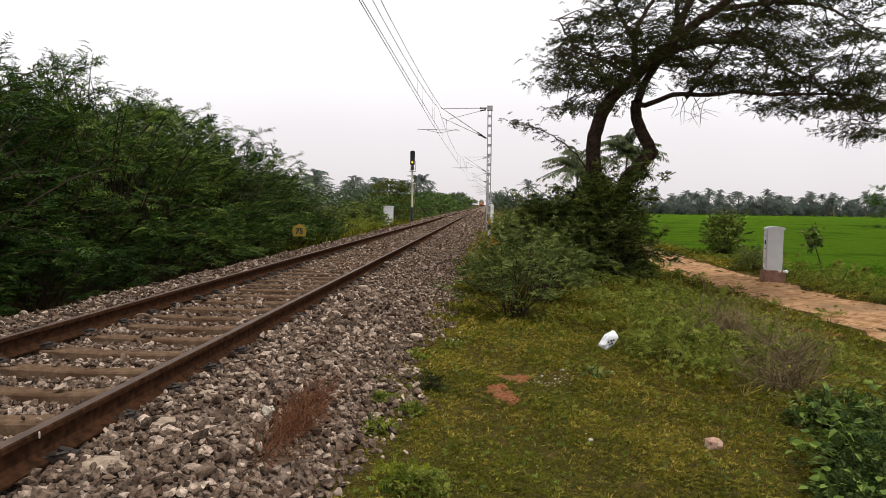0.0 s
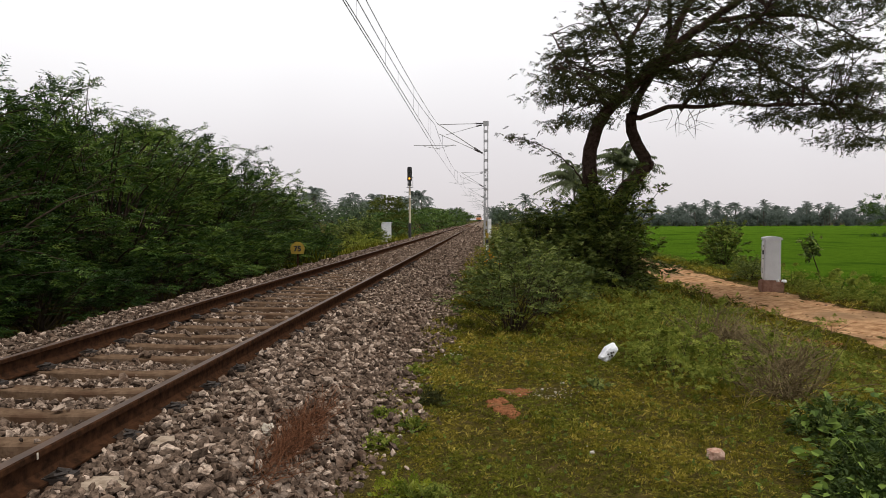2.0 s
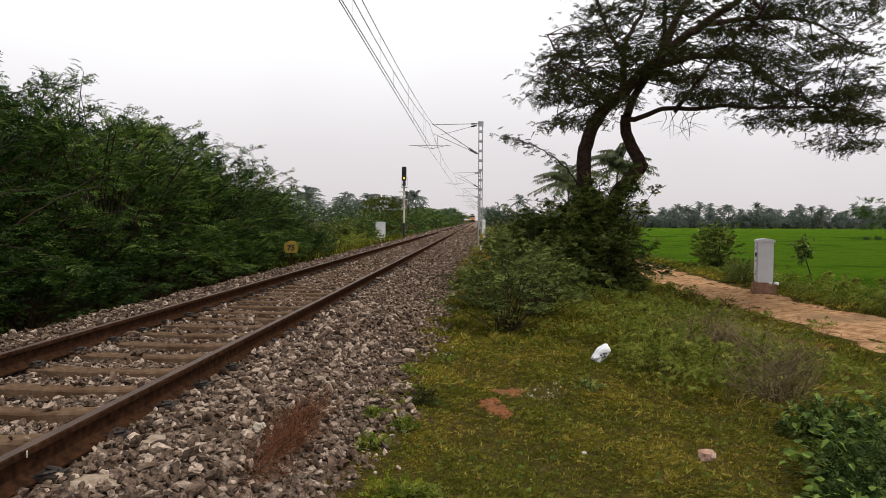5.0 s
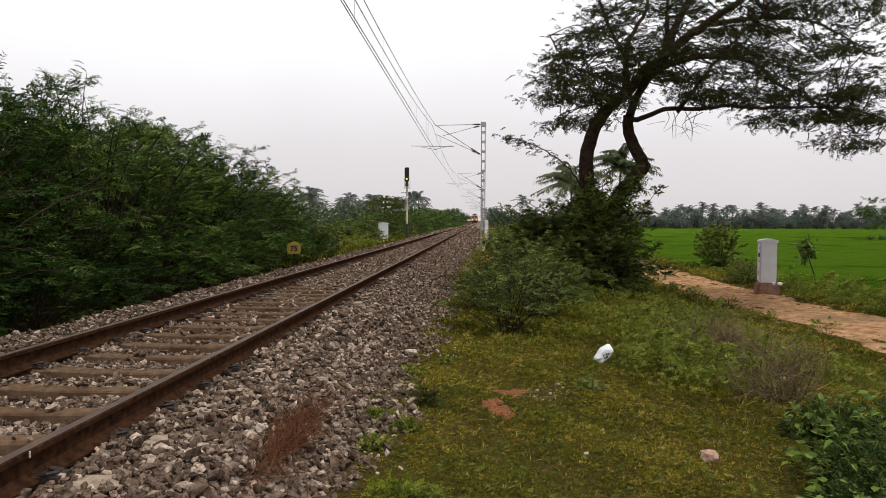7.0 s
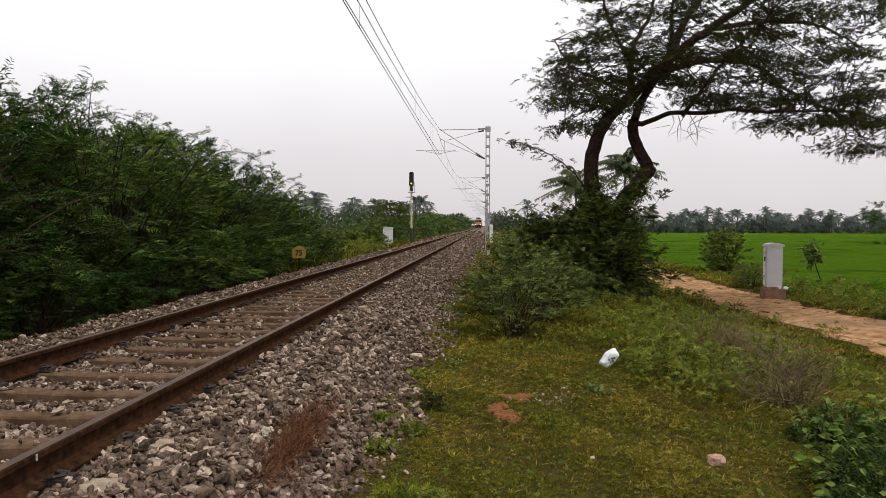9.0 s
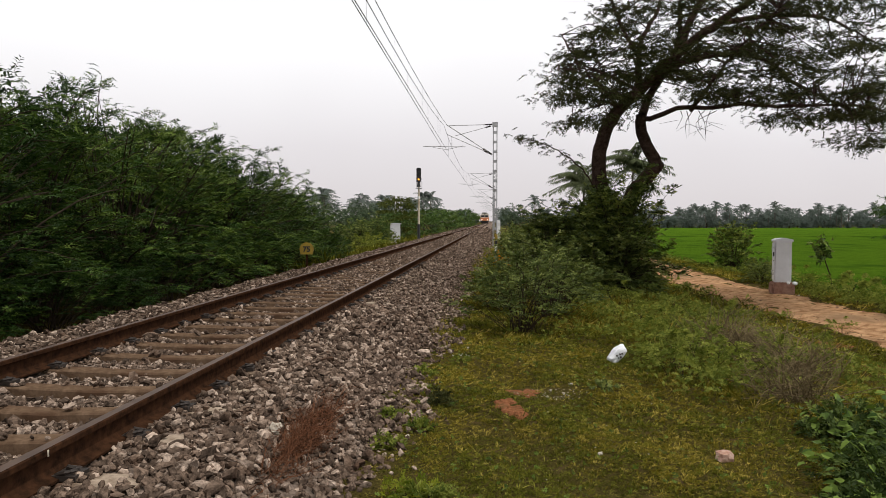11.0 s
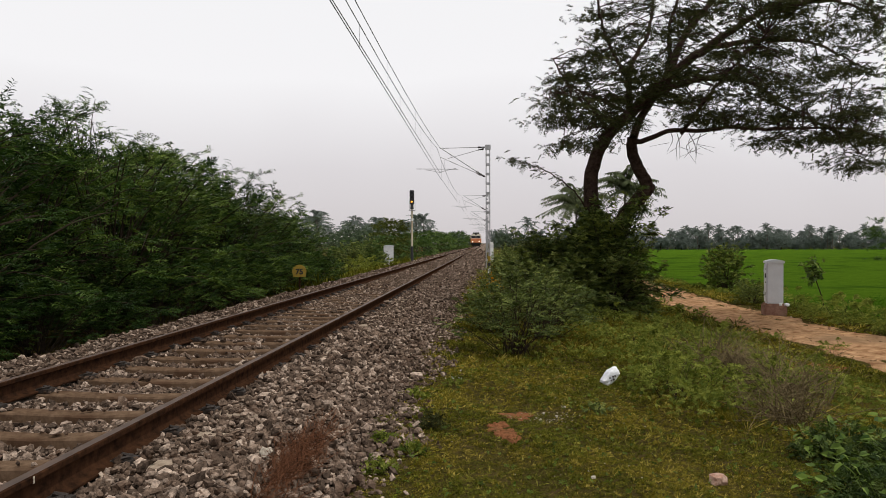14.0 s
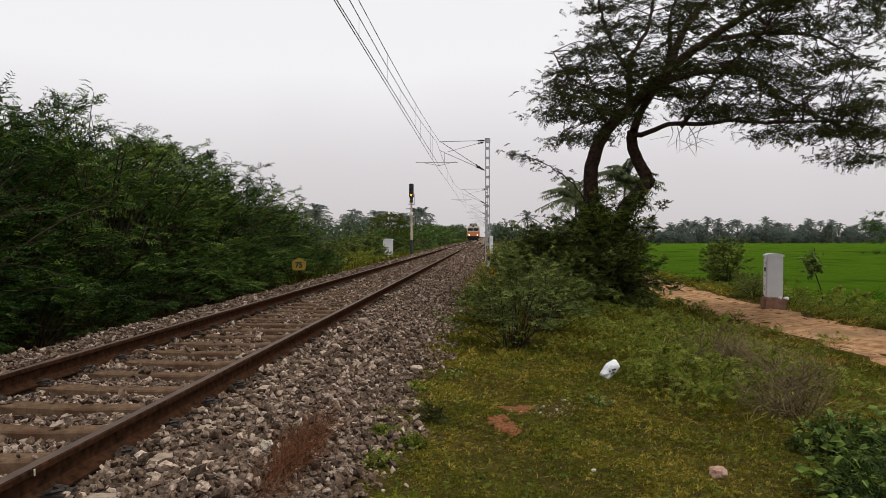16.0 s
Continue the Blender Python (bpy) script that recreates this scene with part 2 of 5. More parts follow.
def grimy_between_rails(m):
    """Brown brake dust and rust between the rails, along the sleeper's own length."""
    n, l = m.node_tree.nodes, m.node_tree.links
    tc = n.new("ShaderNodeTexCoord")
    sp = n.new("ShaderNodeSeparateXYZ")
    ab = n.new("ShaderNodeMath")
    ab.operation = "ABSOLUTE"
    mr = n.new("ShaderNodeMapRange")
    mr.inputs["From Min"].default_value, mr.inputs["From Max"].default_value = 1.15, 0.8
    mr.inputs["To Min"].default_value, mr.inputs["To Max"].default_value = 0.0, 1.0
    mx = n.new("ShaderNodeMix")
    mx.data_type = "RGBA"
    mx.blend_type = "MULTIPLY"
    mx.inputs["B"].default_value = (0.40, 0.33, 0.28, 1)
    b = n["Principled BSDF"]
    old = b.inputs["Base Color"].links[0].from_socket
    l.new(tc.outputs["Object"], sp.inputs[0])
    l.new(sp.outputs["X"], ab.inputs[0])
    l.new(ab.outputs[0], mr.inputs["Value"])
    l.new(mr.outputs[0], mx.inputs["Factor"])
    l.new(old, mx.inputs["A"])
    l.new(mx.outputs["Result"], b.inputs["Base Color"])


grimy_between_rails(M_CONCRETE)


# ---- mesh tools ----
def mesh_np(name, verts, faces, mat, smooth=False):
    """A mesh from arrays: verts (n, 3) and faces (m, 3) or (m, 4)."""
    verts, faces = np.asarray(verts, np.float32), np.asarray(faces, np.int32)
    me = bpy.data.meshes.new(name)
    m, k = faces.shape
    me.vertices.add(len(verts))
    me.vertices.foreach_set("co", verts.ravel())
    me.loops.add(m * k)
    me.loops.foreach_set("vertex_index", faces.ravel())
    me.polygons.add(m)
    me.polygons.foreach_set("loop_start", np.arange(m, dtype=np.int32) * k)
    me.polygons.foreach_set("use_smooth", np.full(m, smooth))
    me.update(calc_edges=True)
    me.materials.append(mat)
    return me


def part_np(name, verts, faces, mat, parent=None, label="", smooth=False):
    ob = new(name, mesh_np(name, verts, faces, mat, smooth))
    ob.parent = parent
    return tagged(ob, label)


def part(name, bm, mat, parent=None, label="", smooth=False):
    me = bpy.data.meshes.new(name)
    bmesh.ops.recalc_face_normals(bm, faces=bm.faces)
    bm.to_mesh(me)
    bm.free()
    me.materials.append(mat)
    if smooth:
        me.polygons.foreach_set("use_smooth", [True] * len(me.polygons))
    ob = new(name, me)
    ob.parent = parent
    return tagged(ob, label)


def box(c, s, bev=0.0, bm=None, m=None):
    bm = bm or bmesh.new()
    vs = bmesh.ops.create_cube(bm, size=1.0)["verts"]
    for v in vs:
        v.co = Vector((c[0] + v.co.x * s[0], c[1] + v.co.y * s[1], c[2] + v.co.z * s[2]))
        if m:
            v.co = m @ v.co
    if bev:
        es = list({ed for v in vs for ed in v.link_edges})
        bmesh.ops.bevel(bm, geom=es, offset=bev, segments=2, affect="EDGES")
    return bm


def rod(p0, p1, r0, r1=None, n=10, bm=None):
    bm = bm or bmesh.new()
    p0, p1 = Vector(p0), Vector(p1)
    d = p1 - p0
    m = Matrix.Translation((p0 + p1) / 2) @ d.to_track_quat("Z", "Y").to_matrix().to_4x4()
    bmesh.ops.create_cone(bm, cap_ends=True, segments=n, radius1=r0, radius2=r0 if r1 is None else r1, depth=d.length, matrix=m)
    return bm


def unit(a):
    return a / np.maximum(np.linalg.norm(a, axis=-1, keepdims=True), 1e-9)


def tubes(paths, sides=6):
    """Verts and quads of tapering tubes; paths: list of (points (n, 3), radii (n,))."""
    V, F, base = [], [], 0
    for pts, rad in paths:
        pts, rad = np.asarray(pts, float), np.asarray(rad, float)
        n = len(pts)
        tan = unit(np.gradient(pts, axis=0))
        ref = np.array([0.31, 0.92, 0.24]) if abs(tan[0][1]) < 0.8 else np.array([0.9, 0.1, 0.3])
        a = unit(np.cross(tan, ref))
        b = np.cross(tan, a)
        ang = np.linspace(0, 2 * np.pi, sides, endpoint=False)
        ring = pts[:, None] + rad[:, None, None] * (np.cos(ang)[None, :, None] * a[:, None] + np.sin(ang)[None, :, None] * b[:, None])
        V.append(ring.reshape(-1, 3))
        i, j = np.meshgrid(np.arange(n - 1), np.arange(sides), indexing="ij")
        j2 = (j + 1) % sides
        F.append(base + np.stack([i * sides + j, i * sides + j2, (i + 1) * sides + j2, (i + 1) * sides + j], -1).reshape(-1, 4))
        base += n * sides
    return np.concatenate(V), np.concatenate(F)


def spline(points, n=24):
    """A smooth line through a few points (Catmull-Rom)."""
    p = np.asarray(points, float)
    p = np.vstack([2 * p[0] - p[1], p, 2 * p[-1] - p[-2]])
    out = []
    for u in np.linspace(0, len(p) - 3 - 1e-6, n):
        i, t = int(u), u - int(u)
        a, b, c, d = p[i], p[i + 1], p[i + 2], p[i + 3]
        out.append(0.5 * (2 * b + (c - a) * t + (2 * a - 5 * b + 4 * c - d) * t * t + (3 * b - a - 3 * c + d) * t ** 3))
    return np.array(out)


def leaf_quads(P, D, N, L, W):
    """Diamond leaves, a little folded: at P along D, facing N."""
    D = unit(D)
    S = unit(np.cross(D, N))
    U = np.cross(S, D)
    L, W = np.broadcast_to(L, len(P))[:, None], np.broadcast_to(W, len(P))[:, None]
    mid = P + D * L * 0.45
    V = np.stack([P, mid + S * W / 2 + U * W * 0.18, P + D * L - U * L * 0.12, mid - S * W / 2 + U * W * 0.18], 1)
    return V.reshape(-1, 3), np.arange(len(P) * 4).reshape(-1, 4)


def sprays(rng, P, D, n, length, leaf, width, droop=0.3, flat=0.6):
    """Pinnate sprays: n leaflets in pairs on a thin midrib that starts at P and runs along D; each spray is one connected piece."""
    D = unit(np.asarray(D, float))
    k, m = len(P), n // 2
    t = (np.arange(m) + 0.6) / m
    ln = (length * rng.uniform(0.6, 1.3, k))[:, None, None]
    pos = P[:, None] + D[:, None] * ln * t[None, :, None]
    pos[..., 2] -= droop * ln[..., 0] * t[None] ** 2
    up = np.array([0, 0, 1.0]) * flat + rng.normal(0, 0.45, (k, 3))
    S = unit(np.cross(D, up))[:, None]
    hw = width * 0.07
    V = np.empty((k, m, 8, 3))
    V[:, :, 0], V[:, :, 1] = pos - S * hw, pos + S * hw
    taper = (1.15 - 0.45 * t)[None, :, None]
    for side, base, at in ((-1.0, 0, 2), (1.0, 1, 5)):
        ld = unit(S * side + D[:, None] * 0.65 + rng.normal(0, 0.22, (k, m, 3)))
        nn = unit(up)[:, None] + rng.normal(0, 0.25, (k, m, 3))
        cs = unit(np.cross(ld, nn))
        U = np.cross(cs, ld)
        sz = rng.uniform(0.75, 1.25, (k, m, 1)) * taper
        L, W = leaf * sz, width * sz
        mid = V[:, :, base] + ld * L * 0.45 + U * W * 0.18
        V[:, :, at], V[:, :, at + 1], V[:, :, at + 2] = mid + cs * W / 2, V[:, :, base] + ld * L - U * L * 0.12, mid - cs * W / 2
    node = (np.arange(k * m) * 8).reshape(k, m)
    F = [node[..., None] + np.array(q) for q in ((0, 2, 3, 4), (1, 5, 6, 7))]
    F.append(node[:, :-1, None] + np.array((0, 1, 9, 8)))
    return V.reshape(-1, 3), np.concatenate([f.reshape(-1, 4) for f in F])


def joined(*vf):
    V, F, b = [], [], 0
    for v, f in vf:
        V.append(v)
        F.append(np.asarray(f) + b)
        b += len(v)
    return np.concatenate(V), np.concatenate(F)


def ball_dirs(rng, k, zmin=-1.0):
    d = unit(rng.normal(size=(k * 3 + 40, 3)))
    d = d[d[:, 2] > zmin]
    return d[:k]


def lumps(rng, d, amp=0.25, n=20):
    """An uneven radius for directions d."""
    c = unit(rng.normal(size=(n, 3)))
    h = np.exp(-np.maximum(0, 1 - d @ c.T) * 9) @ rng.uniform(-0.4, 1, n)
    return 1 + amp * h


# ---- ground shape ----
RAIL_Z, SLEEPER_Z, TRACK_X = 0.45, 0.275, -3.12


def sstep(a, b, x):
    t = np.clip((x - a) / (b - a), 0, 1)
    return t * t * (3 - 2 * t)


def path_x(y):
    return 7.0 + 0.35 * np.sin(y * 0.16 + 0.8)


def gz(x, y):
    """Height of the soil."""
    x, y = np.asarray(x, float), np.asarray(y, float)
    z = -0.36 * sstep(1.8, 5.6, x) - 1.1 * sstep(8.9, 10.8, x) - 0.30 * sstep(-5.9, -8.0, x)
    bumps = 0.035 * np.sin(x * 2.1 + 1.3 * np.sin(y * 0.9)) * np.sin(y * 1.7 + x * 0.6) + 0.02 * np.sin(x * 5.1 + y * 3.3)
    calm = sstep(1.0, 2.5, np.abs(x - path_x(y)) + 0.6)
    return z + bumps * calm * sstep(-1.2, 0.2, x + 0 * y)


def bed_z(x, y):
    """Height of the ballast bed."""
    x = np.asarray(x, float)
    d = 0.5 * sstep(14, 40, y)
    right = sstep(-0.70, -1.62, x - d)
    left = sstep(-6.25, -5.05, x)
    z = -0.05 + (SLEEPER_Z + 0.028) * np.minimum(right, left)
    crib = sstep(0.80, 0.50, np.abs(x - TRACK_X + 0.06))
    return z - 0.070 * crib * (1 - 0.65 * sstep(9, 17, y)) + 0.018 * np.sin(y * 2.3 + x * 4)


def axis(parts):
    return np.unique(np.concatenate([np.linspace(a, b, n) for a, b, n in parts]).round(4))


def sheet(name, xs, ys, zf, mat):
    X, Y = np.meshgrid(xs, ys)
    V = np.stack([X, Y, zf(X, Y)], -1).reshape(-1, 3)
    w = len(xs)
    i, j = np.meshgrid(np.arange(len(ys) - 1), np.arange(w - 1), indexing="ij")
    F = np.stack([i * w + j, i * w + j + 1, (i + 1) * w + j + 1, (i + 1) * w + j], -1).reshape(-1, 4)
    return part_np(name, V, F, mat, smooth=True)


# ---- setting ----
ground = sheet("ground", axis([(-2500, -60, 12), (-60, -12, 13), (-12, -5, 15), (-5, -1.3, 6), (-1.3, 12, 90), (12, 60, 13), (60, 2500, 12)]),
               axis([(-300, -10, 10), (-10, 2, 13), (2, 26, 120), (26, 80, 30), (80, 400, 20), (400, 3500, 12)]), gz, M_GROUND)
tagged(ground, "grassy earth beside the railway line", "ground", kind="structure")
bed = sheet("ballast_bed", axis([(-6.3, -4.9, 10), (-4.9, -1.7, 22), (-1.7, -0.66, 10), (-0.66, -0.12, 6)]), axis([(-12, 2, 20), (2, 40, 130), (40, 900, 120)]), bed_z, M_BED)
tagged(bed, "grey crushed stone bed under the track", "ballast bed", kind="structure")


def path_sheet():
    ys = axis([(-6, 5, 20), (5, 40, 300), (40, 60, 40), (60, 130, 30)])
    us = np.linspace(-1, 1, 27)
    U, Y = np.meshgrid(us, ys)
    edge = 1.16 + 0.10 * np.sin(Y * 1.3 + U) + 0.08 * np.sin(Y * 3.7 + 2 * U)
    X = path_x(Y) + U * edge
    rut = -0.035 * np.exp(-((np.abs(U) - 0.5) / 0.16) ** 2)
    Z = gz(X, Y) + 0.045 * (1 - U ** 4) - 0.02 * U ** 4 + rut + 0.014 * np.sin(Y * 2.9 + 2 * np.sin(X * 3.1)) * np.sin(X * 6 + 1.7 * np.sin(Y * 1.3)) + 0.009 * np.sin(Y * 6.7 + 3 * np.sin(X * 5.3)) * np.sin(X * 11 + 2 * np.sin(Y * 3.1))
    V = np.stack([X, Y, Z], -1).reshape(-1, 3)
    w = len(us)
    i, j = np.meshgrid(np.arange(len(ys) - 1), np.arange(w - 1), indexing="ij")
    F = np.stack([i * w + j, i * w + j + 1, (i + 1) * w + j + 1, (i + 1) * w + j], -1).reshape(-1, 4)
    return part_np("road", V, F, M_PATH, smooth=True)


tagged(path_sheet(), "reddish-brown trodden dirt track with ruts", "dirt road", kind="structure")
field = sheet("rice_field", axis([(10.4, 30, 30), (30, 500, 40)]), axis([(6, 60, 60), (60, 345, 66)]),
              lambda x, y: -1.28 + 0.03 * np.sin(x * 0.9 + y * 0.4) + 0.02 * np.sin(y * 1.3), M_FIELD)
tagged(field, "flat bright green paddy field of young rice", "rice field", kind="structure")


bm = bmesh.new()
secs = [[bm.verts.new((x, 128 + 0.06 * x + oy, oz)) for oy, oz in ((-0.6, -1.32), (-0.25, -1.12), (0.25, -1.12), (0.6, -1.32))] for x in range(12, 420, 12)]
for p, q in zip(secs, secs[1:]):
    for i in range(3):
        bm.faces.new((p[i], p[i + 1], q[i + 1], q[i]))
tagged(part("field_bund", bm, M_FIELD), "low grassy bund crossing the paddy field", "field bund", kind="structure")


# ---- railway track ----
def rail_profile():
    half = [(0.075, 0), (0.075, 0.012), (0.02, 0.03), (0.0085, 0.05), (0.0085, 0.125), (0.036, 0.138), (0.036, 0.165), (0.028, 0.172)]
    return half + [(-x, z) for x, z in reversed(half)]


def make_rail(x, parent):
    prof = rail_profile()
    bm = bmesh.new()
    ys = [-12, 10, 40, 120, 300, 900]
    rings = [[bm.verts.new((x + px, y, RAIL_Z - 0.172 + pz)) for px, pz in prof] for y in ys]
    n = len(prof)
    for a, b in zip(rings, rings[1:]):
        for i in range(n):
            f = bm.faces.new((a[i], a[(i + 1) % n], b[(i + 1) % n], b[i]))
            if i == 7:
                f.material_index = 1
    bm.faces.new(rings[0])
    ob = part("rail", bm, M_RUST, parent, "rust-brown steel rail with worn top")
    ob.data.materials.append(M_RAILTOP)
    return ob


def sleeper_mesh():
    bm = bmesh.new()
    secs = [(-1.375, 0.0), (-1.30, 0.0), (-0.55, -0.012), (0, -0.03), (0.55, -0.012), (1.30, 0.0), (1.375, 0.0)]
    rings = []
    for x, dz in secs:
        rings.append([bm.verts.new((x, y, z)) for y, z in ((-0.105, -0.2), (-0.088, dz - 0.012), (-0.076, dz), (0.076, dz), (0.088, dz - 0.012), (0.105, -0.2))])
    for a, b in zip(rings, rings[1:]):
        for i in range(5):
            bm.faces.new((a[i], a[i + 1], b[i + 1], b[i]))
    bm.faces.new(rings[0])
    bm.faces.new(rings[-1])
    bmesh.ops.recalc_face_normals(bm, faces=bm.faces)
    me = bpy.data.meshes.new("sleeper")
    bm.to_mesh(me)
    bm.free()
    me.materials.append(M_CONCRETE)
    return me


def clip_mesh():
    pts = spline([(-0.05, -0.05, 0.03), (0.03, -0.07, 0.055), (0.07, -0.02, 0.06), (0.02, 0.02, 0.045), (-0.04, 0.05, 0.05), (0.04, 0.08, 0.03)], 12)
    v, f = tubes([(pts, np.full(12, 0.014))], 5)
    v2 = np.array([(x, y, z) for x in (-0.07, 0.09) for y in (-0.08, 0.08) for z in (0, 0.035)])
    f2 = np.array([(0, 1, 3, 2), (4, 6, 7, 5), (0, 4, 5, 1), (2, 3, 7, 6), (1, 5, 7, 3), (0, 2, 6, 4)])
    return mesh_np("rail_clip", *joined((v, f), (v2, f2)), M_CLIP)


track = tagged(new("railway_track"), "single line of rusty rails on concrete sleepers", "railway track")
track.location = (0, 0, 0)
SLEEPER_GAP, SLEEPER_START = 0.655, 0.82
SLEEPERS_Y = [SLEEPER_START + SLEEPER_GAP * i for i in range(-16, 255)]


# ---- plants ----
def bush(rng, name, rx, ry, h, n_spray, leaflets, spray_len, leaf, width, mat, stems=9, whips=14, droop=0.35, low=-0.55, amp=0.3, per=16, pad=(0.95, 0.95, 0.24), flat=0.6, heart=0, hollow=0.0):
    """A shrub: stems from the base, feathery sprays in an uneven shell, some long shoots. An Empty with crown and stems."""
    root = new(name)
    c = np.array([0, 0, h * 0.42])
    r = np.array([rx, ry, h * 0.58])
    k = max(6, n_spray // per)
    d = ball_dirs(rng, k, low)
    swell = lumps(rng, d, amp)
    if hollow:
        d, swell = d[swell > np.quantile(swell, hollow)], swell[swell > np.quantile(swell, hollow)]
    rad = swell[:, None] * (0.52 + 0.48 * np.sqrt(rng.uniform(0, 1, (len(d), 1))))
    C = c + d * r * rad
    tier = spray_len * np.array(pad)
    P = (C[:, None] + rng.normal(0, 1, (len(d), per, 3)) * tier).reshape(-1, 3)
    P[:, 2] = np.maximum(P[:, 2], 0.05 + rng.uniform(0, 0.25, len(P)))
    D = np.repeat(d * (1, 1, 0.3), per, 0) + np.array([0, 0, 0.12]) + rng.normal(0, 0.6, P.shape) * (1, 1, 0.35)
    paths = []
    base = rng.normal(0, 1, (stems, 2)) * 0.12 * rx
    for i in range(stems):
        e = c + ball_dirs(rng, 1, 0.0)[0] * r * 0.8
        b = np.array([base[i, 0], base[i, 1], -0.1])
        m = (b + e) / 2 + np.array([0, 0, h * 0.12]) + rng.normal(0, 0.08 * rx, 3)
        paths.append((spline([b, m, e], 7), np.linspace(0.012 * h, 0.003 * h, 7)))
    WP, WD = [], []
    for i in range(whips):
        dd = ball_dirs(rng, 1, 0.1)[0]
        s = c + dd * r * 0.75
        e = c + dd * r * rng.uniform(1.05, 1.25) + np.array([0, 0, 0.06 * h])
        q = spline([s, (s + e) / 2 + np.array([0, 0, 0.05 * h]), e], 8)
        paths.append((q, np.linspace(0.008, 0.003, 8) * h * 0.55))
        for p in q[2:]:
            for _ in range(3):
                WP.append(p)
                WD.append(dd + rng.normal(0, 0.7, 3))
    if WP:
        P, D = np.vstack([P, WP]), np.vstack([D, WD])
    leaves = [sprays(rng, P, D, leaflets, spray_len, leaf, width, droop, flat)]
    if heart:
        d = ball_dirs(rng, heart, low)
        leaves.append(sprays(rng, c + d * r * rng.uniform(0.2, 0.66, (len(d), 1)), rng.normal(0, 1, d.shape), 6, 0.4, 0.15, 0.07, 0.3))
    part_np("crown", *joined(*leaves), mat, root)
    tagged(part_np("woody_growth", *tubes(paths, 5), M_TWIG, root), kind="stuff")
    return root


def plume_bush(rng, name, rx, ry, h, branches, per, leaflets, spray_len, leaf, width, mat, reach=0.32, start=0.42, low=-0.25, amp=0.3, shoots=6, thick=0.006, droop=0.3):
    """A shrub of arching branches, each with a flat plume of feathery sprays along its outer part, and a few long bare-stemmed shoots on top."""
    root = new(name)
    c, r = np.array([0, 0, h * 0.36]), np.array([rx, ry, h * 0.64])
    d = ball_dirs(rng, branches, low)
    tip = c + d * r * (lumps(rng, d, amp) * rng.uniform(0.70, 1.16, len(d)))[:, None]
    tip[:, 2] = np.maximum(tip[:, 2], 0.12)
    paths, P, D = [], [], []
    for e in tip:
        b = np.array([rng.normal(0, 0.10 * rx), rng.normal(0, 0.10 * ry), -0.1])
        m = b * 0.45 + e * 0.55 + np.array([0, 0, h * rng.uniform(0.05, 0.2)]) + rng.normal(0, 0.05 * rx, 3)
        q = spline([b, m, e], 14)
        paths.append((q[::2], np.linspace(thick, thick * 0.25, 7) * h))
        k0 = int(14 * start)
        along = unit(q[-1] - q[k0])
        side = unit(np.cross(along, (0, 0, 1.0)))
        u = rng.uniform(0, 1, per) ** 0.8
        at = np.stack([np.interp(k0 + u * (13 - k0), np.arange(14), q[:, a]) for a in range(3)], -1)
        off = rng.uniform(-1, 1, per) * reach * (1.1 - 0.7 * u)
        at += side * off[:, None] + np.array([0, 0, 1.0]) * (-0.22 * np.abs(off) + rng.normal(0, 0.035, per))[:, None]
        P.append(at)
        D.append(along * 0.7 + side * np.sign(off)[:, None] * 0.75 + rng.normal(0, 0.28, (per, 3)) * (1, 1, 0.3) + (0, 0, 0.02))
    for i in range(shoots):
        dd = ball_dirs(rng, 1, 0.35)[0]
        s0 = c + dd * r * 0.8
        e = s0 + (dd * (1, 1, 0.2) + rng.normal(0, 0.3, 3) * (1, 1, 0.5)) * h * rng.uniform(0.16, 0.28) + np.array([0, 0, 0.045 * h])
        q = spline([s0, (s0 + e) / 2 + np.array([0, 0, 0.035 * h]), e], 8)
        paths.append((q, np.linspace(0.012, 0.004, 8)))
        P.append(np.repeat(q[1:], 2, 0))
        D.append(np.repeat(unit(e - s0)[None], 14, 0) * 0.5 + rng.normal(0, 0.6, (14, 3)) * (1, 1, 0.6))
    part_np("crown", *sprays(rng, np.vstack(P), np.vstack(D), leaflets, spray_len, leaf, width, droop, 1.8), mat, root)
    tagged(part_np("woody_growth", *tubes(paths, 5), M_TWIG, root), kind="stuff")
    return root


def put(proto, x, y, z, turn=0.0, s=1.0, sz=None):
    """A copy of a plant, turned and scaled."""
    ob = copy_thing(proto, pose(x, y, z, 0, 0, turn))
    ob.scale = (s, s, sz or s)
    return ob


def retire(protos):
    """Take away the models from which the copies were made."""
    for p in protos:
        for o in (*p.children_recursive, p):
            bpy.data.objects.remove(o)


rng = np.random.default_rng(11)
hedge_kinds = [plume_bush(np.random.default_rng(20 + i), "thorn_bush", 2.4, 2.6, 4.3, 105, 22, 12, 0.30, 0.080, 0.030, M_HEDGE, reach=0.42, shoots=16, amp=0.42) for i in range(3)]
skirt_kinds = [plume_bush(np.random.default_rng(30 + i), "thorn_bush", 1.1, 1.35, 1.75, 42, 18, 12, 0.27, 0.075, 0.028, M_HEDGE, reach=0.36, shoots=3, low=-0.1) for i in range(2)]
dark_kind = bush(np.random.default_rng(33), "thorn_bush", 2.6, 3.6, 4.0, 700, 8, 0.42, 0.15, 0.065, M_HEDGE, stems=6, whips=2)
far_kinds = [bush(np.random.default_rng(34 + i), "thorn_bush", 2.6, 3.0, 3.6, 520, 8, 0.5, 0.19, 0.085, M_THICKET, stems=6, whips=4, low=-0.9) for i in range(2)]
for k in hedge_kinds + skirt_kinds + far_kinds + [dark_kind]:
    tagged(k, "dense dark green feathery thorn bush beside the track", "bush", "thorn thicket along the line")
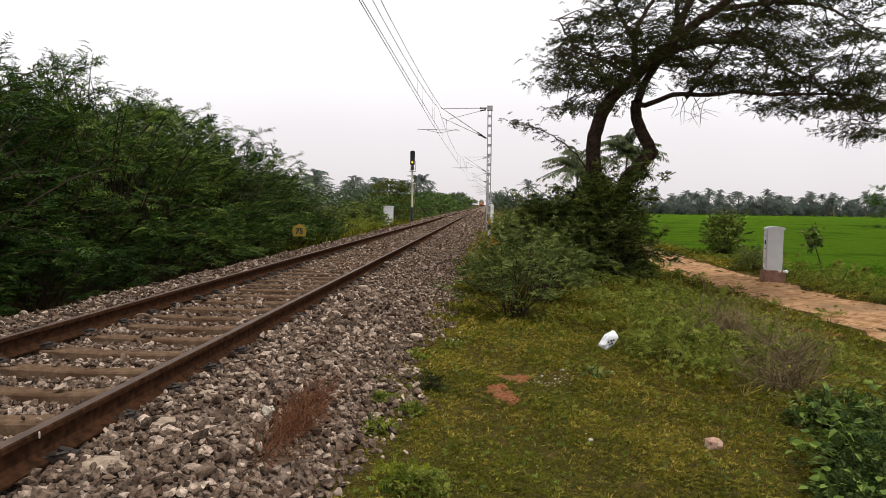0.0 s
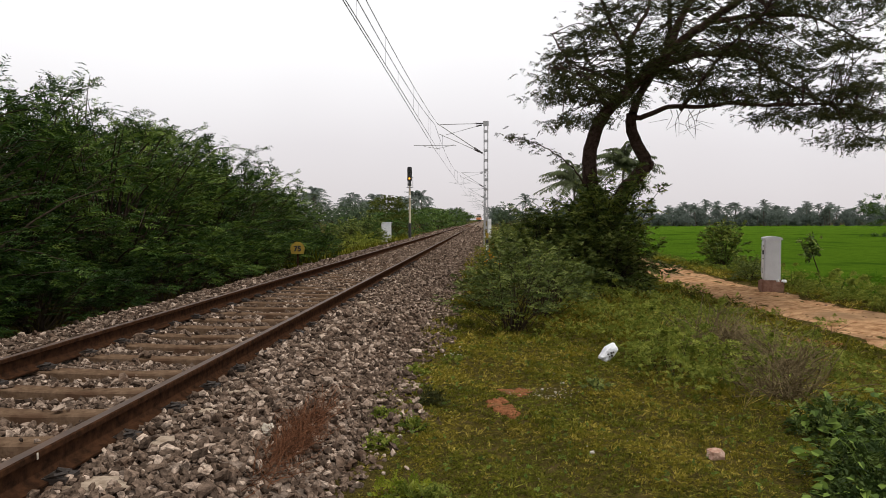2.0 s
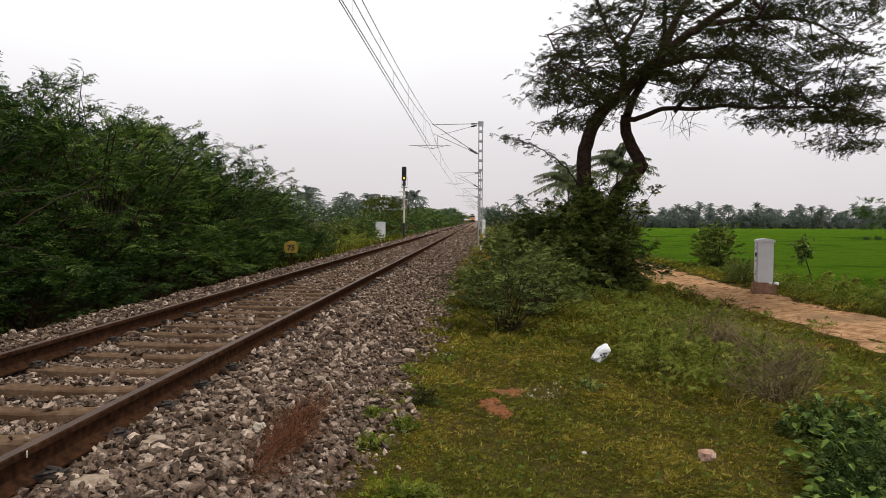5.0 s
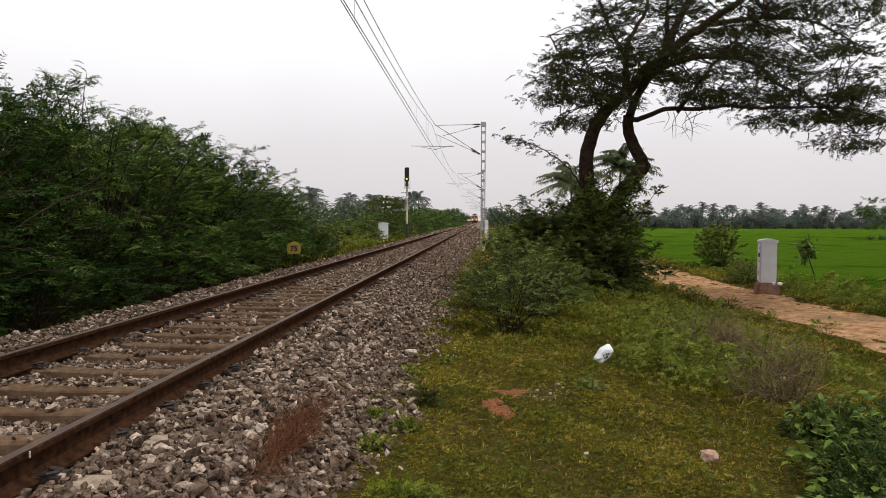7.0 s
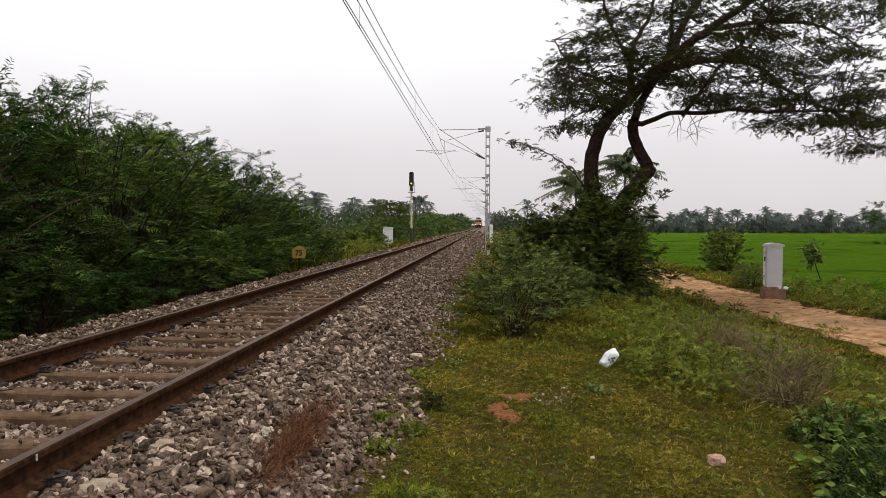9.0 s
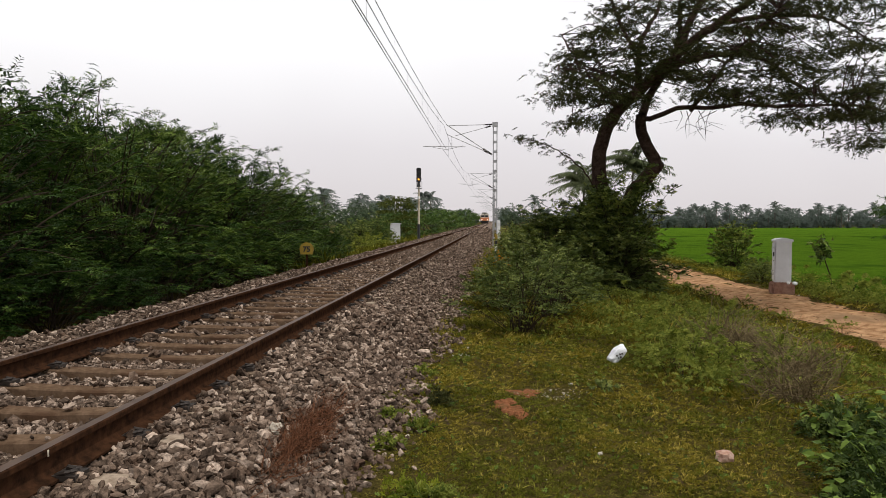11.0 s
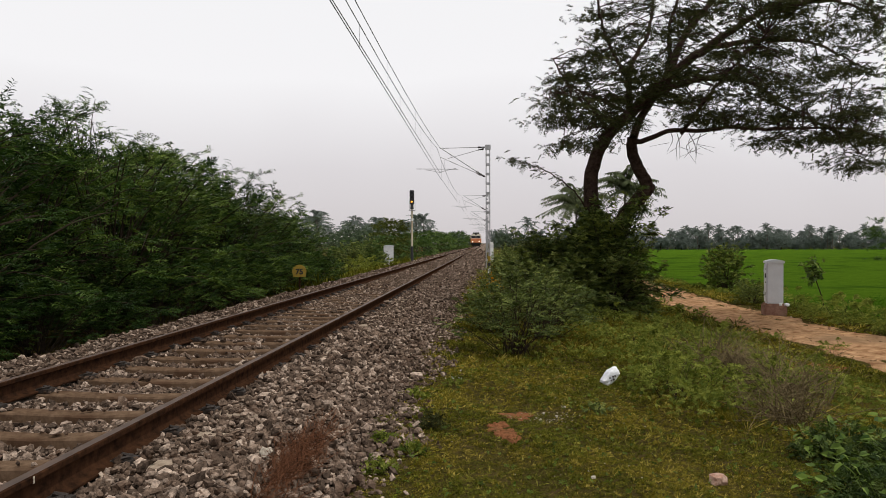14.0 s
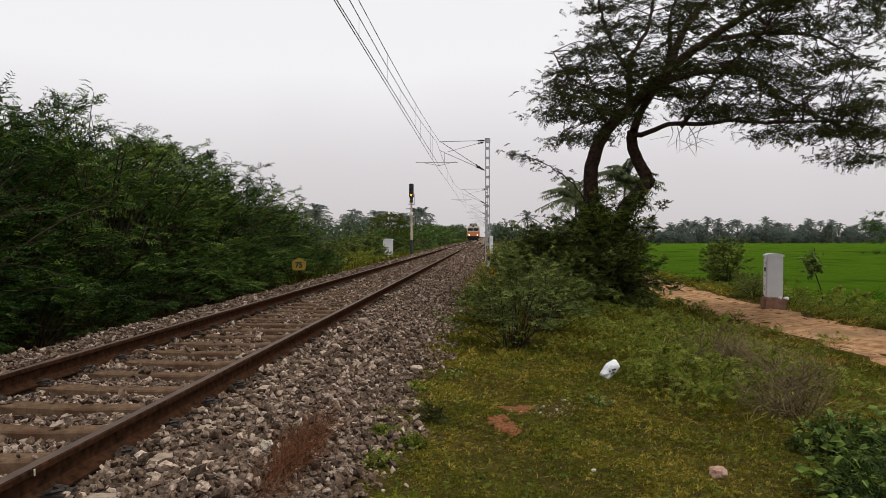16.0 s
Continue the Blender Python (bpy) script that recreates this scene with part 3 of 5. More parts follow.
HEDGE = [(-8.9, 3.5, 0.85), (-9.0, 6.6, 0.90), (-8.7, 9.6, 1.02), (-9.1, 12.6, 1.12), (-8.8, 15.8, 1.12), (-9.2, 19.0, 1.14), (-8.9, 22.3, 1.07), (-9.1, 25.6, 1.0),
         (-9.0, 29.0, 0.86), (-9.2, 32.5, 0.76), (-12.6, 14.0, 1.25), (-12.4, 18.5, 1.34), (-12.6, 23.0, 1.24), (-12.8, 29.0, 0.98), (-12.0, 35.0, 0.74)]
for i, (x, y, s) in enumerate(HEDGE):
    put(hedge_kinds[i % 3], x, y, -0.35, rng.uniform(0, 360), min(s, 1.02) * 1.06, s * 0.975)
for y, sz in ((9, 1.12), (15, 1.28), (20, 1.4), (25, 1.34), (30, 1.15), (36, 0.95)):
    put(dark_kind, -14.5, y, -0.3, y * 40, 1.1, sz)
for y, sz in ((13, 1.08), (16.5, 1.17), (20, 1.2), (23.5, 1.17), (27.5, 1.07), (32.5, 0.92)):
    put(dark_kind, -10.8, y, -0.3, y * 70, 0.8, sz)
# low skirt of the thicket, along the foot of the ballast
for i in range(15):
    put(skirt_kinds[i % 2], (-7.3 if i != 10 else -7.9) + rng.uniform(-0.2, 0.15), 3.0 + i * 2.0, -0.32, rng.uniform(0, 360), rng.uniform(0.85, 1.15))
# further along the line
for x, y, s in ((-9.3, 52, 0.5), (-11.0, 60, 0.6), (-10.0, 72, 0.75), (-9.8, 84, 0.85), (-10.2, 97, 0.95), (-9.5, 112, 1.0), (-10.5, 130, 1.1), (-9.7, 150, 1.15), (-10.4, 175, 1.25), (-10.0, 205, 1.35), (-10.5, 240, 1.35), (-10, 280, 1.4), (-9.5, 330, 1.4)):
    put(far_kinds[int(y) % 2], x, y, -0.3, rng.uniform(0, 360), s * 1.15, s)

# a rounded tree beyond the signal
lone = bush(np.random.default_rng(38), "round_tree", 2.1, 2.1, 4.3, 1900, 10, 0.34, 0.13, 0.07, M_OLIVE, stems=8, whips=0, amp=0.25, low=-0.8, heart=500)
tagged(lone, "rounded olive-green tree beyond the signal", "tree")
lone.matrix_basis = pose(-10.6, 78, -0.3) @ Matrix.Scale(1.06, 4)
put(far_kinds[0], 67, 118, -1.4, 80, 1.75, 1.95)
put(hedge_kinds[0], -9.3, 50.0, -0.3, 20, 0.74, 0.44)
put(skirt_kinds[0], -8.1, 49.0, -0.3, 200, 0.75, 0.62)

# shrubs on the near side
shrub_kinds = [plume_bush(np.random.default_rng(40 + i), "shrub", 1.0, 1.0, 1.7, 60, 15, 8, 0.17, 0.075, 0.038, M_BUSH, reach=0.24, shoots=6, low=-0.35, thick=0.005) for i in range(2)]
for k in shrub_kinds:
    tagged(k, "leafy green shrub on the grassy bank", "shrub", "shrubs beside the line")
SHRUBS = [(0.1, 13.0, 0.55), (1.35, 13.6, 0.62), (2.0, 15.8, 0.85), (2.55, 15.8, 1.0), (2.9, 16.4, 0.75), (2.3, 17.2, 1.25), (1.6, 16.8, 0.8), (0.9, 19.0, 0.75), (1.7, 21, 0.85), (0.9, 25.5, 0.8), (0.4, 23.6, 0.5),
          (1.6, 31, 0.85), (1.0, 38, 0.8), (1.7, 47, 0.8), (2.8, 55, 1.0), (8.3, 22.6, 0.5), (-8.5, 51, 1.3), (-9.3, 48, 1.15)]
for x, y, s, sz in ((2.45, 16.8, 0.9, 1.35), (2.8, 17.1, 0.8, 1.25)):
    put(shrub_kinds[0], x, y, float(gz(x, y)) - 0.03, 50 * x, s, sz)
wispy = plume_bush(np.random.default_rng(43), "shrub", 1.1, 1.1, 1.6, 50, 12, 8, 0.16, 0.068, 0.036, M_BUSH, reach=0.22, start=0.55, shoots=9, low=-0.1, thick=0.006)
tagged(wispy, "thin-stemmed dark green shrub at the edge of the ballast", "shrub", "shrubs beside the line")
wispy.matrix_basis = pose(0.45, 10.4, float(gz(0.45, 10.4)) - 0.03) @ Matrix.Scale(0.74, 4)
put(wispy, 0.95, 11.7, float(gz(0.95, 11.7)) - 0.03, 130, 0.72)
for i, (x, y, s) in enumerate(SHRUBS):
    put(shrub_kinds[i % 2], x, y, float(gz(x, y)) - 0.03, rng.uniform(0, 360), s)


climber = plume_bush(np.random.default_rng(49), "trunk_bush", 1.15, 1.05, 2.45, 95, 18, 8, 0.20, 0.095, 0.052, M_CREEPER, reach=0.28, shoots=3, low=-0.5, amp=0.4)
tagged(climber, "dense leafy bush smothering the foot of the tree", "bush", "bushes round the tree")
climber.matrix_basis = pose(2.68, 16.2, -0.15) @ Matrix.Diagonal((1.0, 1.0, 1.08, 1.0))
put(climber, 2.15, 16.2, -0.1, 140, 0.72)
put(climber, 1.55, 16.9, -0.1, 250, 0.78, 0.78)
put(climber, 10.0, 30.5, -0.8, 60, 0.78, 0.90)

# knee-high weeds down the bank and along the road
weed_kinds = [bush(np.random.default_rng(45 + i), "weed_clump", 0.42, 0.42, 0.5, 130, 8, 0.09, 0.036, 0.017, M_WEED, stems=6, whips=3, low=-0.3) for i in range(2)]
for k in weed_kinds:
    tagged(k, "knee-high clump of green weeds on the bank", "weeds", "weeds on the bank")
for i in range(34):
    x, y = rng.uniform(1.9, 4.4), rng.uniform(6.8, 14.5)
    put(weed_kinds[i % 2], x, y, float(gz(x, y)) - 0.02, rng.uniform(0, 360), rng.uniform(0.5, 1.05))
for i in range(30):
    x, y = rng.uniform(8.7, 10.4), 9 + i * 0.62 + rng.uniform(0, 0.7)
    put(weed_kinds[i % 2], x, y, float(gz(x, y)) - 0.02, rng.uniform(0, 360), rng.uniform(1.0, 1.6))

for i in range(16):
    x, y = rng.uniform(-9.4, -7.2), rng.uniform(36, 55)
    put(weed_kinds[i % 2], x, y, -0.28, rng.uniform(0, 360), rng.uniform(1.3, 2.2))

for i in range(9):
    y = 10 + i * 2.1 + rng.uniform(0, 0.8)
    x = float(path_x(y)) - rng.uniform(1.0, 1.4)
    put(weed_kinds[i % 2], x, y, float(gz(x, y)), rng.uniform(0, 360), rng.uniform(0.3, 0.6))


for i in range(22):
    y = 9.5 + i * 0.42 + rng.uniform(0, 0.3)
    x = float(path_x(y)) + rng.uniform(1.0, 1.7)
    put(weed_kinds[i % 2], x, y, float(gz(x, y)), rng.uniform(0, 360), rng.uniform(0.35, 0.8))


# ---- rain tree ----
def rain_tree():
    rng = np.random.default_rng(5)
    root = tagged(new("rain_tree"), "spreading rain tree with twin dark crooked trunks", "tree")
    Y = 17.0
    skel = []

    def limb(name, points, r0, r1):
        """A crooked limb through points x, depth offset, z; radii at both ends."""
        q = spline([(x, Y + y, z) for x, y, z in points], 30)
        q[2:] += rng.normal(0, 0.012, q[2:].shape)
        part_np(name, *tubes([(q, np.linspace(r0, r1, 30))], 10 if name == "trunk" else 7), M_BARK, root, smooth=True)
        if name == "limb":
            skel.append(q[4:])

    limb("trunk", [(3.0, 0.1, -0.1), (2.75, 0, 1.3), (2.54, 0, 2.4), (2.47, 0, 2.95), (2.55, 0.03, 3.40), (2.73, 0.05, 3.88), (2.99, 0.1, 4.25), (3.44, 0.1, 4.67), (3.86, 0, 5.09), (4.25, -0.2, 5.45)], 0.20, 0.11)
    limb("trunk", [(3.0, 0, -0.1), (3.08, 0.05, 1.5), (3.26, 0.05, 2.18), (3.52, 0.05, 2.54), (3.76, 0.03, 2.80), (3.80, 0.02, 2.93), (3.70, 0, 3.12), (3.54, 0, 3.41), (3.45, 0, 3.77), (3.42, -0.1, 4.07)], 0.19, 0.12)
    limb("snag", [(3.74, -0.02, 2.84), (3.86, -0.04, 2.86), (3.93, -0.05, 2.92)], 0.10, 0.05)
    limb("limb", [(4.25, -0.2, 5.45), (5.0, -0.6, 6.0), (6.0, -1.2, 6.6), (7.2, -1.8, 7.1)], 0.12, 0.03)
    limb("limb", [(3.4, 0.1, 4.65), (3.45, 0.4, 5.3), (3.6, 0.8, 6.0), (4.1, 1.2, 6.9), (4.3, 1.6, 7.8)], 0.09, 0.03)
    limb("limb", [(3.46, -0.1, 3.95), (3.75, -0.3, 3.98), (4.15, -0.6, 4.12), (4.8, -0.9, 4.08), (5.4, -1.0, 4.12), (6.1, -1.2, 4.03), (7.0, -1.3, 4.05), (7.9, -1.4, 3.95), (8.9, -1.3, 3.65)], 0.065, 0.018)
    limb("limb", [(3.46, -0.1, 4.05), (3.7, 0.2, 4.6), (4.2, 0.5, 5.2), (5.0, 0.8, 5.55), (5.9, 1.1, 5.68), (6.8, 1.3, 5.55), (7.4, 1.5, 5.1), (8.1, 1.6, 4.8), (8.9, 1.5, 4.3), (9.4, 1.4, 3.8)], 0.10, 0.02)
    limb("limb", [(4.2, 0.5, 5.2), (4.6, 1.2, 6.2), (4.8, 2.0, 7.2), (5.2, 2.6, 8.2)], 0.08, 0.03)
    limb("limb", [(4.25, -0.2, 5.45), (4.7, 0.1, 6.5), (5.6, 0.3, 7.5), (6.8, 0.4, 8.3)], 0.10, 0.03)
    limb("limb", [(2.97, 0.1, 4.13), (2.5, -0.5, 4.6), (2.0, -1.0, 4.8), (1.4, -1.4, 4.9)], 0.045, 0.012)
    limb("limb", [(3.4, 0.1, 4.65), (2.8, 0.9, 5.2), (2.2, 1.7, 5.7), (1.8, 2.2, 6.5)], 0.05, 0.015)
    limb("branch", [(2.6, 0, 1.9), (2.1, -0.4, 2.7), (1.5, -0.7, 3.15), (0.9, -0.9, 3.38), (0.5, -1.0, 3.48)], 0.02, 0.007)
    limb("limb", [(3.5, 0.5, 5.5), (2.95, 0.2, 6.3), (2.6, -0.3, 7.2), (2.7, -0.6, 8.0)], 0.05, 0.015)
    limb("limb", [(5.0, -0.6, 6.0), (6.4, 0.2, 6.35), (7.8, 0.6, 6.4), (8.9, 0.7, 5.9)], 0.07, 0.02)
    limb("limb", [(6.0, -1.2, 6.6), (7.6, -2.6, 6.5), (8.8, -3.3, 6.0)], 0.05, 0.015)
    limb("limb", [(6.0, -1.2, 6.6), (7.6, -0.6, 7.0), (8.6, -0.2, 6.9), (9.2, 0.0, 6.6)], 0.05, 0.015)
    limb("limb", [(4.4, -0.7, 4.05), (4.9, -2.0, 5.0), (5.4, -3.0, 5.6)], 0.05, 0.015)
    skel = np.vstack(skel)
    # tiers of foliage: flat pads over the limbs, uneven underneath
    C = []
    low_x, low_z = (0.9, 1.6, 2.6, 3.2, 4.2, 4.8, 6.3, 7.2, 8.1, 9.3, 11.0), (4.5, 4.05, 4.05, 4.5, 4.75, 4.3, 4.15, 3.85, 3.55, 3.3, 3.6)
    while len(C) < 740:
        x, y, u = rng.uniform(0.9, 11.0), rng.uniform(-4.2, 4.2), rng.uniform(0, 1)
        if ((x - 6.0) / 5.4) ** 2 + (y / 4.6) ** 2 > 1:
            continue
        if rng.uniform(0, 1) > np.interp(x, (2.0, 5.0, 7.5), (1.0, 0.85, 0.8)):
            continue
        low = np.interp(x, low_x, low_z)
        z = low + 4.6 * u ** 1.3
        if z > 4.7 and x < 1.15 + 0.62 * min(z - 4.7, 1.9) + 0.25 * max(0, z - 6.6):
            continue
        if x > 9.15 + 0.25 * max(0, z - 6.3) or (x - 6.0) ** 2 / 30 + (z - 4.0) ** 2 / 22 > 1:
            continue
        tier = 0.5 * round(z / 0.5) + rng.normal(0, 0.10)
        f = (17 + y) / 17
        C.append((x * f, Y + y, 1.58 + (tier - 1.58) * f))
    C = np.array(C)
    paths, P, D = [], [], []
    for c in C:
        d = np.linalg.norm((skel - c) * (1, 1, 1.6), axis=1)
        s = skel[np.argmin(d)]
        if np.linalg.norm(s - c) > 1.5:
            continue
        q = spline([s, (s + c) / 2 + np.array([0, 0, 0.12]) + rng.normal(0, 0.1, 3), c], 7)
        paths.append((q, np.linspace(0.014, 0.007, 7)))
        out = unit(c - s)
        for _ in range(22):
            P.append(c + rng.normal(0, 1, 3) * (0.27, 0.27, 0.05))
            D.append(out * 0.6 + rng.normal(0, 0.8, 3) * (1, 1, 0.3))
        for p in q[3:6]:
            P.append(p)
            D.append(rng.normal(0, 1, 3) * (1, 1, 0.3))
    for x, y, z in spline([(1.7, Y - 0.6, 3.0), (0.9, Y - 0.9, 3.38), (0.5, Y - 1.0, 3.48)], 14):
        for _ in range(4):
            P.append((x + rng.normal(0, 0.12), y + rng.normal(0, 0.2), z + rng.normal(0, 0.08)))
            D.append(rng.normal(0, 1, 3) * (1, 1, 0.4))
    part_np("crown", *sprays(rng, np.array(P), np.array(D), 10, 0.18, 0.070, 0.034, 0.25, flat=1.5), M_TREELEAF, root)
    # bare hanging twigs under the low limb
    for i in range(7):
        a = np.array([4.15 + 0.13 * i, Y - 0.8, 4.03])
        e = a + np.array([rng.normal(0.05, 0.2), rng.normal(0, 0.2), -0.45 - 0.09 * (i % 4)])
        paths.append((spline([a, (a + e) / 2 + np.array([rng.normal(0, 0.09), 0, 0.05]), e], 9), np.linspace(0.009, 0.003, 9)))
        paths.append((spline([(a + e) / 2, e + np.array([rng.normal(0, 0.3), 0, 0.12])], 5), np.linspace(0.005, 0.002, 5)))
    tagged(part_np("twig_growth", *tubes(paths, 4), M_BARK, root), kind="stuff")
    return root


rain_tree()


# ---- palms and far groves ----
def palm(seed, h, spread=2.6, mat=M_HAZY_PALM, fronds=22, steps=14, blade=0.12):
    rng = np.random.default_rng(seed)
    root = tagged(new("coconut_palm"), "slender coconut palm with drooping feathery fronds", "palm tree", "coconut palms")
    lean = rng.normal(0, 0.05 * h, 2)
    q = spline([(0, 0, -0.2), (lean[0] * 0.3, lean[1] * 0.3, h * 0.5), (lean[0], lean[1], h)], 10)
    part_np("trunk", *tubes([(q, np.linspace(0.17, 0.10, 10))], 7), M_PALMTRUNK, root, smooth=True)
    P, D, N, ribs = [], [], [], []
    for i in range(fronds):
        a = i * 2.4 + rng.normal(0, 0.2)
        el = rng.uniform(-0.75, 1.4)
        o = np.array([math.cos(a), math.sin(a), 0])
        ln = spread * rng.uniform(0.8, 1.15)
        top = q[-1]
        pts = spline([top, top + o * ln * 0.45 * math.cos(el) + np.array([0, 0, ln * 0.45 * math.sin(el)]), top + o * ln * 0.95 * max(0.30, math.cos(el)) + np.array([0, 0, ln * (0.75 * math.sin(el) - 0.22)])], steps)
        ribs.append((pts[::3], np.linspace(0.03, 0.008, len(pts[::3]))))
        s = np.array([-o[1], o[0], 0])
        for p in pts[2:]:
            for sg in (-1, 1):
                P.append(p)
                D.append(s * sg + o * 0.5 + np.array([0, 0, -0.55]) + rng.normal(0, 0.15, 3))
                N.append(np.array([0, 0, 1.0]) + o * 0.3)
    part_np("crown", *leaf_quads(np.array(P), np.array(D), np.array(N), rng.uniform(0.34, 0.56, len(P)) * spread / 2.6, blade), mat, root)
    if steps > 20:
        tagged(part_np("midrib_growth", *tubes(ribs, 3), mat, root), kind="stuff")
    return root


left_palms = [palm(70, 8.0, 3.7, M_HAZY_PALM, 28, 19, 0.15), palm(71, 7.2, 3.8, M_HAZY_PALM, 28, 19, 0.15)]
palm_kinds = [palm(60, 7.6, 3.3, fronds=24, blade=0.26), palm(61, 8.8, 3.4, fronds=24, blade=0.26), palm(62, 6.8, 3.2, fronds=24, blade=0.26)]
big = [palm(66, 9.9, 4.6, M_PALM, 40, 44), palm(67, 7.8, 4.6, M_PALM, 40, 44)]
big[0].location, big[1].location = (15.9, 84, -1.9), (10.2, 80, -2.0)
for i, (x, y, z, s) in enumerate([(12.5, 90, -1.2, 0.7), (7.5, 130, -0.5, 0.64), (11, 142, -1, 0.62)]):
    put(palm_kinds[i % 3], x, y, z, rng.uniform(0, 360), s)
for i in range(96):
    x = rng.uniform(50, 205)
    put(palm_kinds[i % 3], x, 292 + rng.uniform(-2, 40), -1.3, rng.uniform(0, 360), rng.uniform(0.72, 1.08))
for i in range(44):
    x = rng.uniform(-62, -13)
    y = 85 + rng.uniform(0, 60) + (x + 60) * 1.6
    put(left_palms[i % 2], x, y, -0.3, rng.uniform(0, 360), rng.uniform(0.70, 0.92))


def grove_tree(seed, r, h, n=250, leaf=0.95, mat=M_HAZY_GROVE):
    rng = np.random.default_rng(seed)
    root = tagged(new("grove_tree"), "rounded dark green tree in a distant grove", "tree", "distant grove")
    C, P, D = [], [], []
    for i in range(16):
        d = ball_dirs(rng, 1, -0.75)[0]
        C.append((d * (r * 0.66, r * 0.66, h * 0.34) + (0, 0, h * 0.46), rng.uniform(0.28, 0.5) * r))
    for c, cr in C:
        dd = ball_dirs(rng, n // 16, -0.6)
        P.append(c + dd * cr * rng.uniform(0.7, 1.08, (len(dd), 1)) * (1, 1, 0.8))
        D.append(dd + rng.normal(0, 0.6, dd.shape))
    P, D = np.vstack(P), np.vstack(D)
    part_np("crown", *sprays(rng, P, D, 4, leaf * 1.1, leaf, leaf * 0.5, 0.3), mat, root)
    limb = [(spline([(0, 0, -0.2), (0.1, 0, h * 0.3), tuple(c)], 8), np.linspace(0.035 * h, 0.01 * h, 8)) for c, cr in C[:5]]
    part_np("trunk", *tubes(limb, 6), M_BARK, root)
    return root


near_grove = [grove_tree(84, 3.2, 5.6, 420, 0.5, M_GROVE), grove_tree(85, 3.6, 6.6, 420, 0.5, M_GROVE)]
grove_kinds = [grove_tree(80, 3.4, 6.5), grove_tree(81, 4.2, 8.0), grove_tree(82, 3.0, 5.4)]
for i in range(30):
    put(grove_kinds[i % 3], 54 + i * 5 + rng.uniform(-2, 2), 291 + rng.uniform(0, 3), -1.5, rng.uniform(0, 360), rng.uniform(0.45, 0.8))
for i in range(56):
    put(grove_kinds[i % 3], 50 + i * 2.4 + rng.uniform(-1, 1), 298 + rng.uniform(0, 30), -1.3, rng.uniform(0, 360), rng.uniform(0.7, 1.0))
for i, (x, y, s) in enumerate([(4.6, 150, 1.0), (9.5, 158, 0.9), (14, 165, 0.9), (19, 170, 0.85), (25, 180, 0.8), (31, 200, 0.85), (38, 230, 0.9), (46, 260, 0.9), (6, 240, 1.0), (7, 320, 1.1), (5, 420, 1.2)]):
    put(near_grove[i % 2] if x < 16 and y < 170 else grove_kinds[i % 3], x, y, float(gz(x, y)), rng.uniform(0, 360), s)
for i, (x, y, s) in enumerate([(-12.4, 88, 0.72), (-16, 95, 0.8), (-21, 100, 0.8), (-26, 104, 0.95), (-31, 108, 1.0), (-19, 112, 1.0), (-36, 112, 1.05), (-24, 120, 1.1), (-15, 130, 0.9), (-14, 160, 1.0), (-15, 195, 1.1), (-14, 235, 1.15), (-13, 280, 1.2), (-12, 330, 1.2), (-11, 400, 1.2)]):
    put(near_grove[i % 2] if y < 250 else grove_kinds[i % 3], x, y, -0.3, rng.uniform(0, 360), s * 0.78)


# ---- line-side equipment ----
CONTACT_Z, CATENARY_Z = RAIL_Z + 5.55, RAIL_Z + 7.12


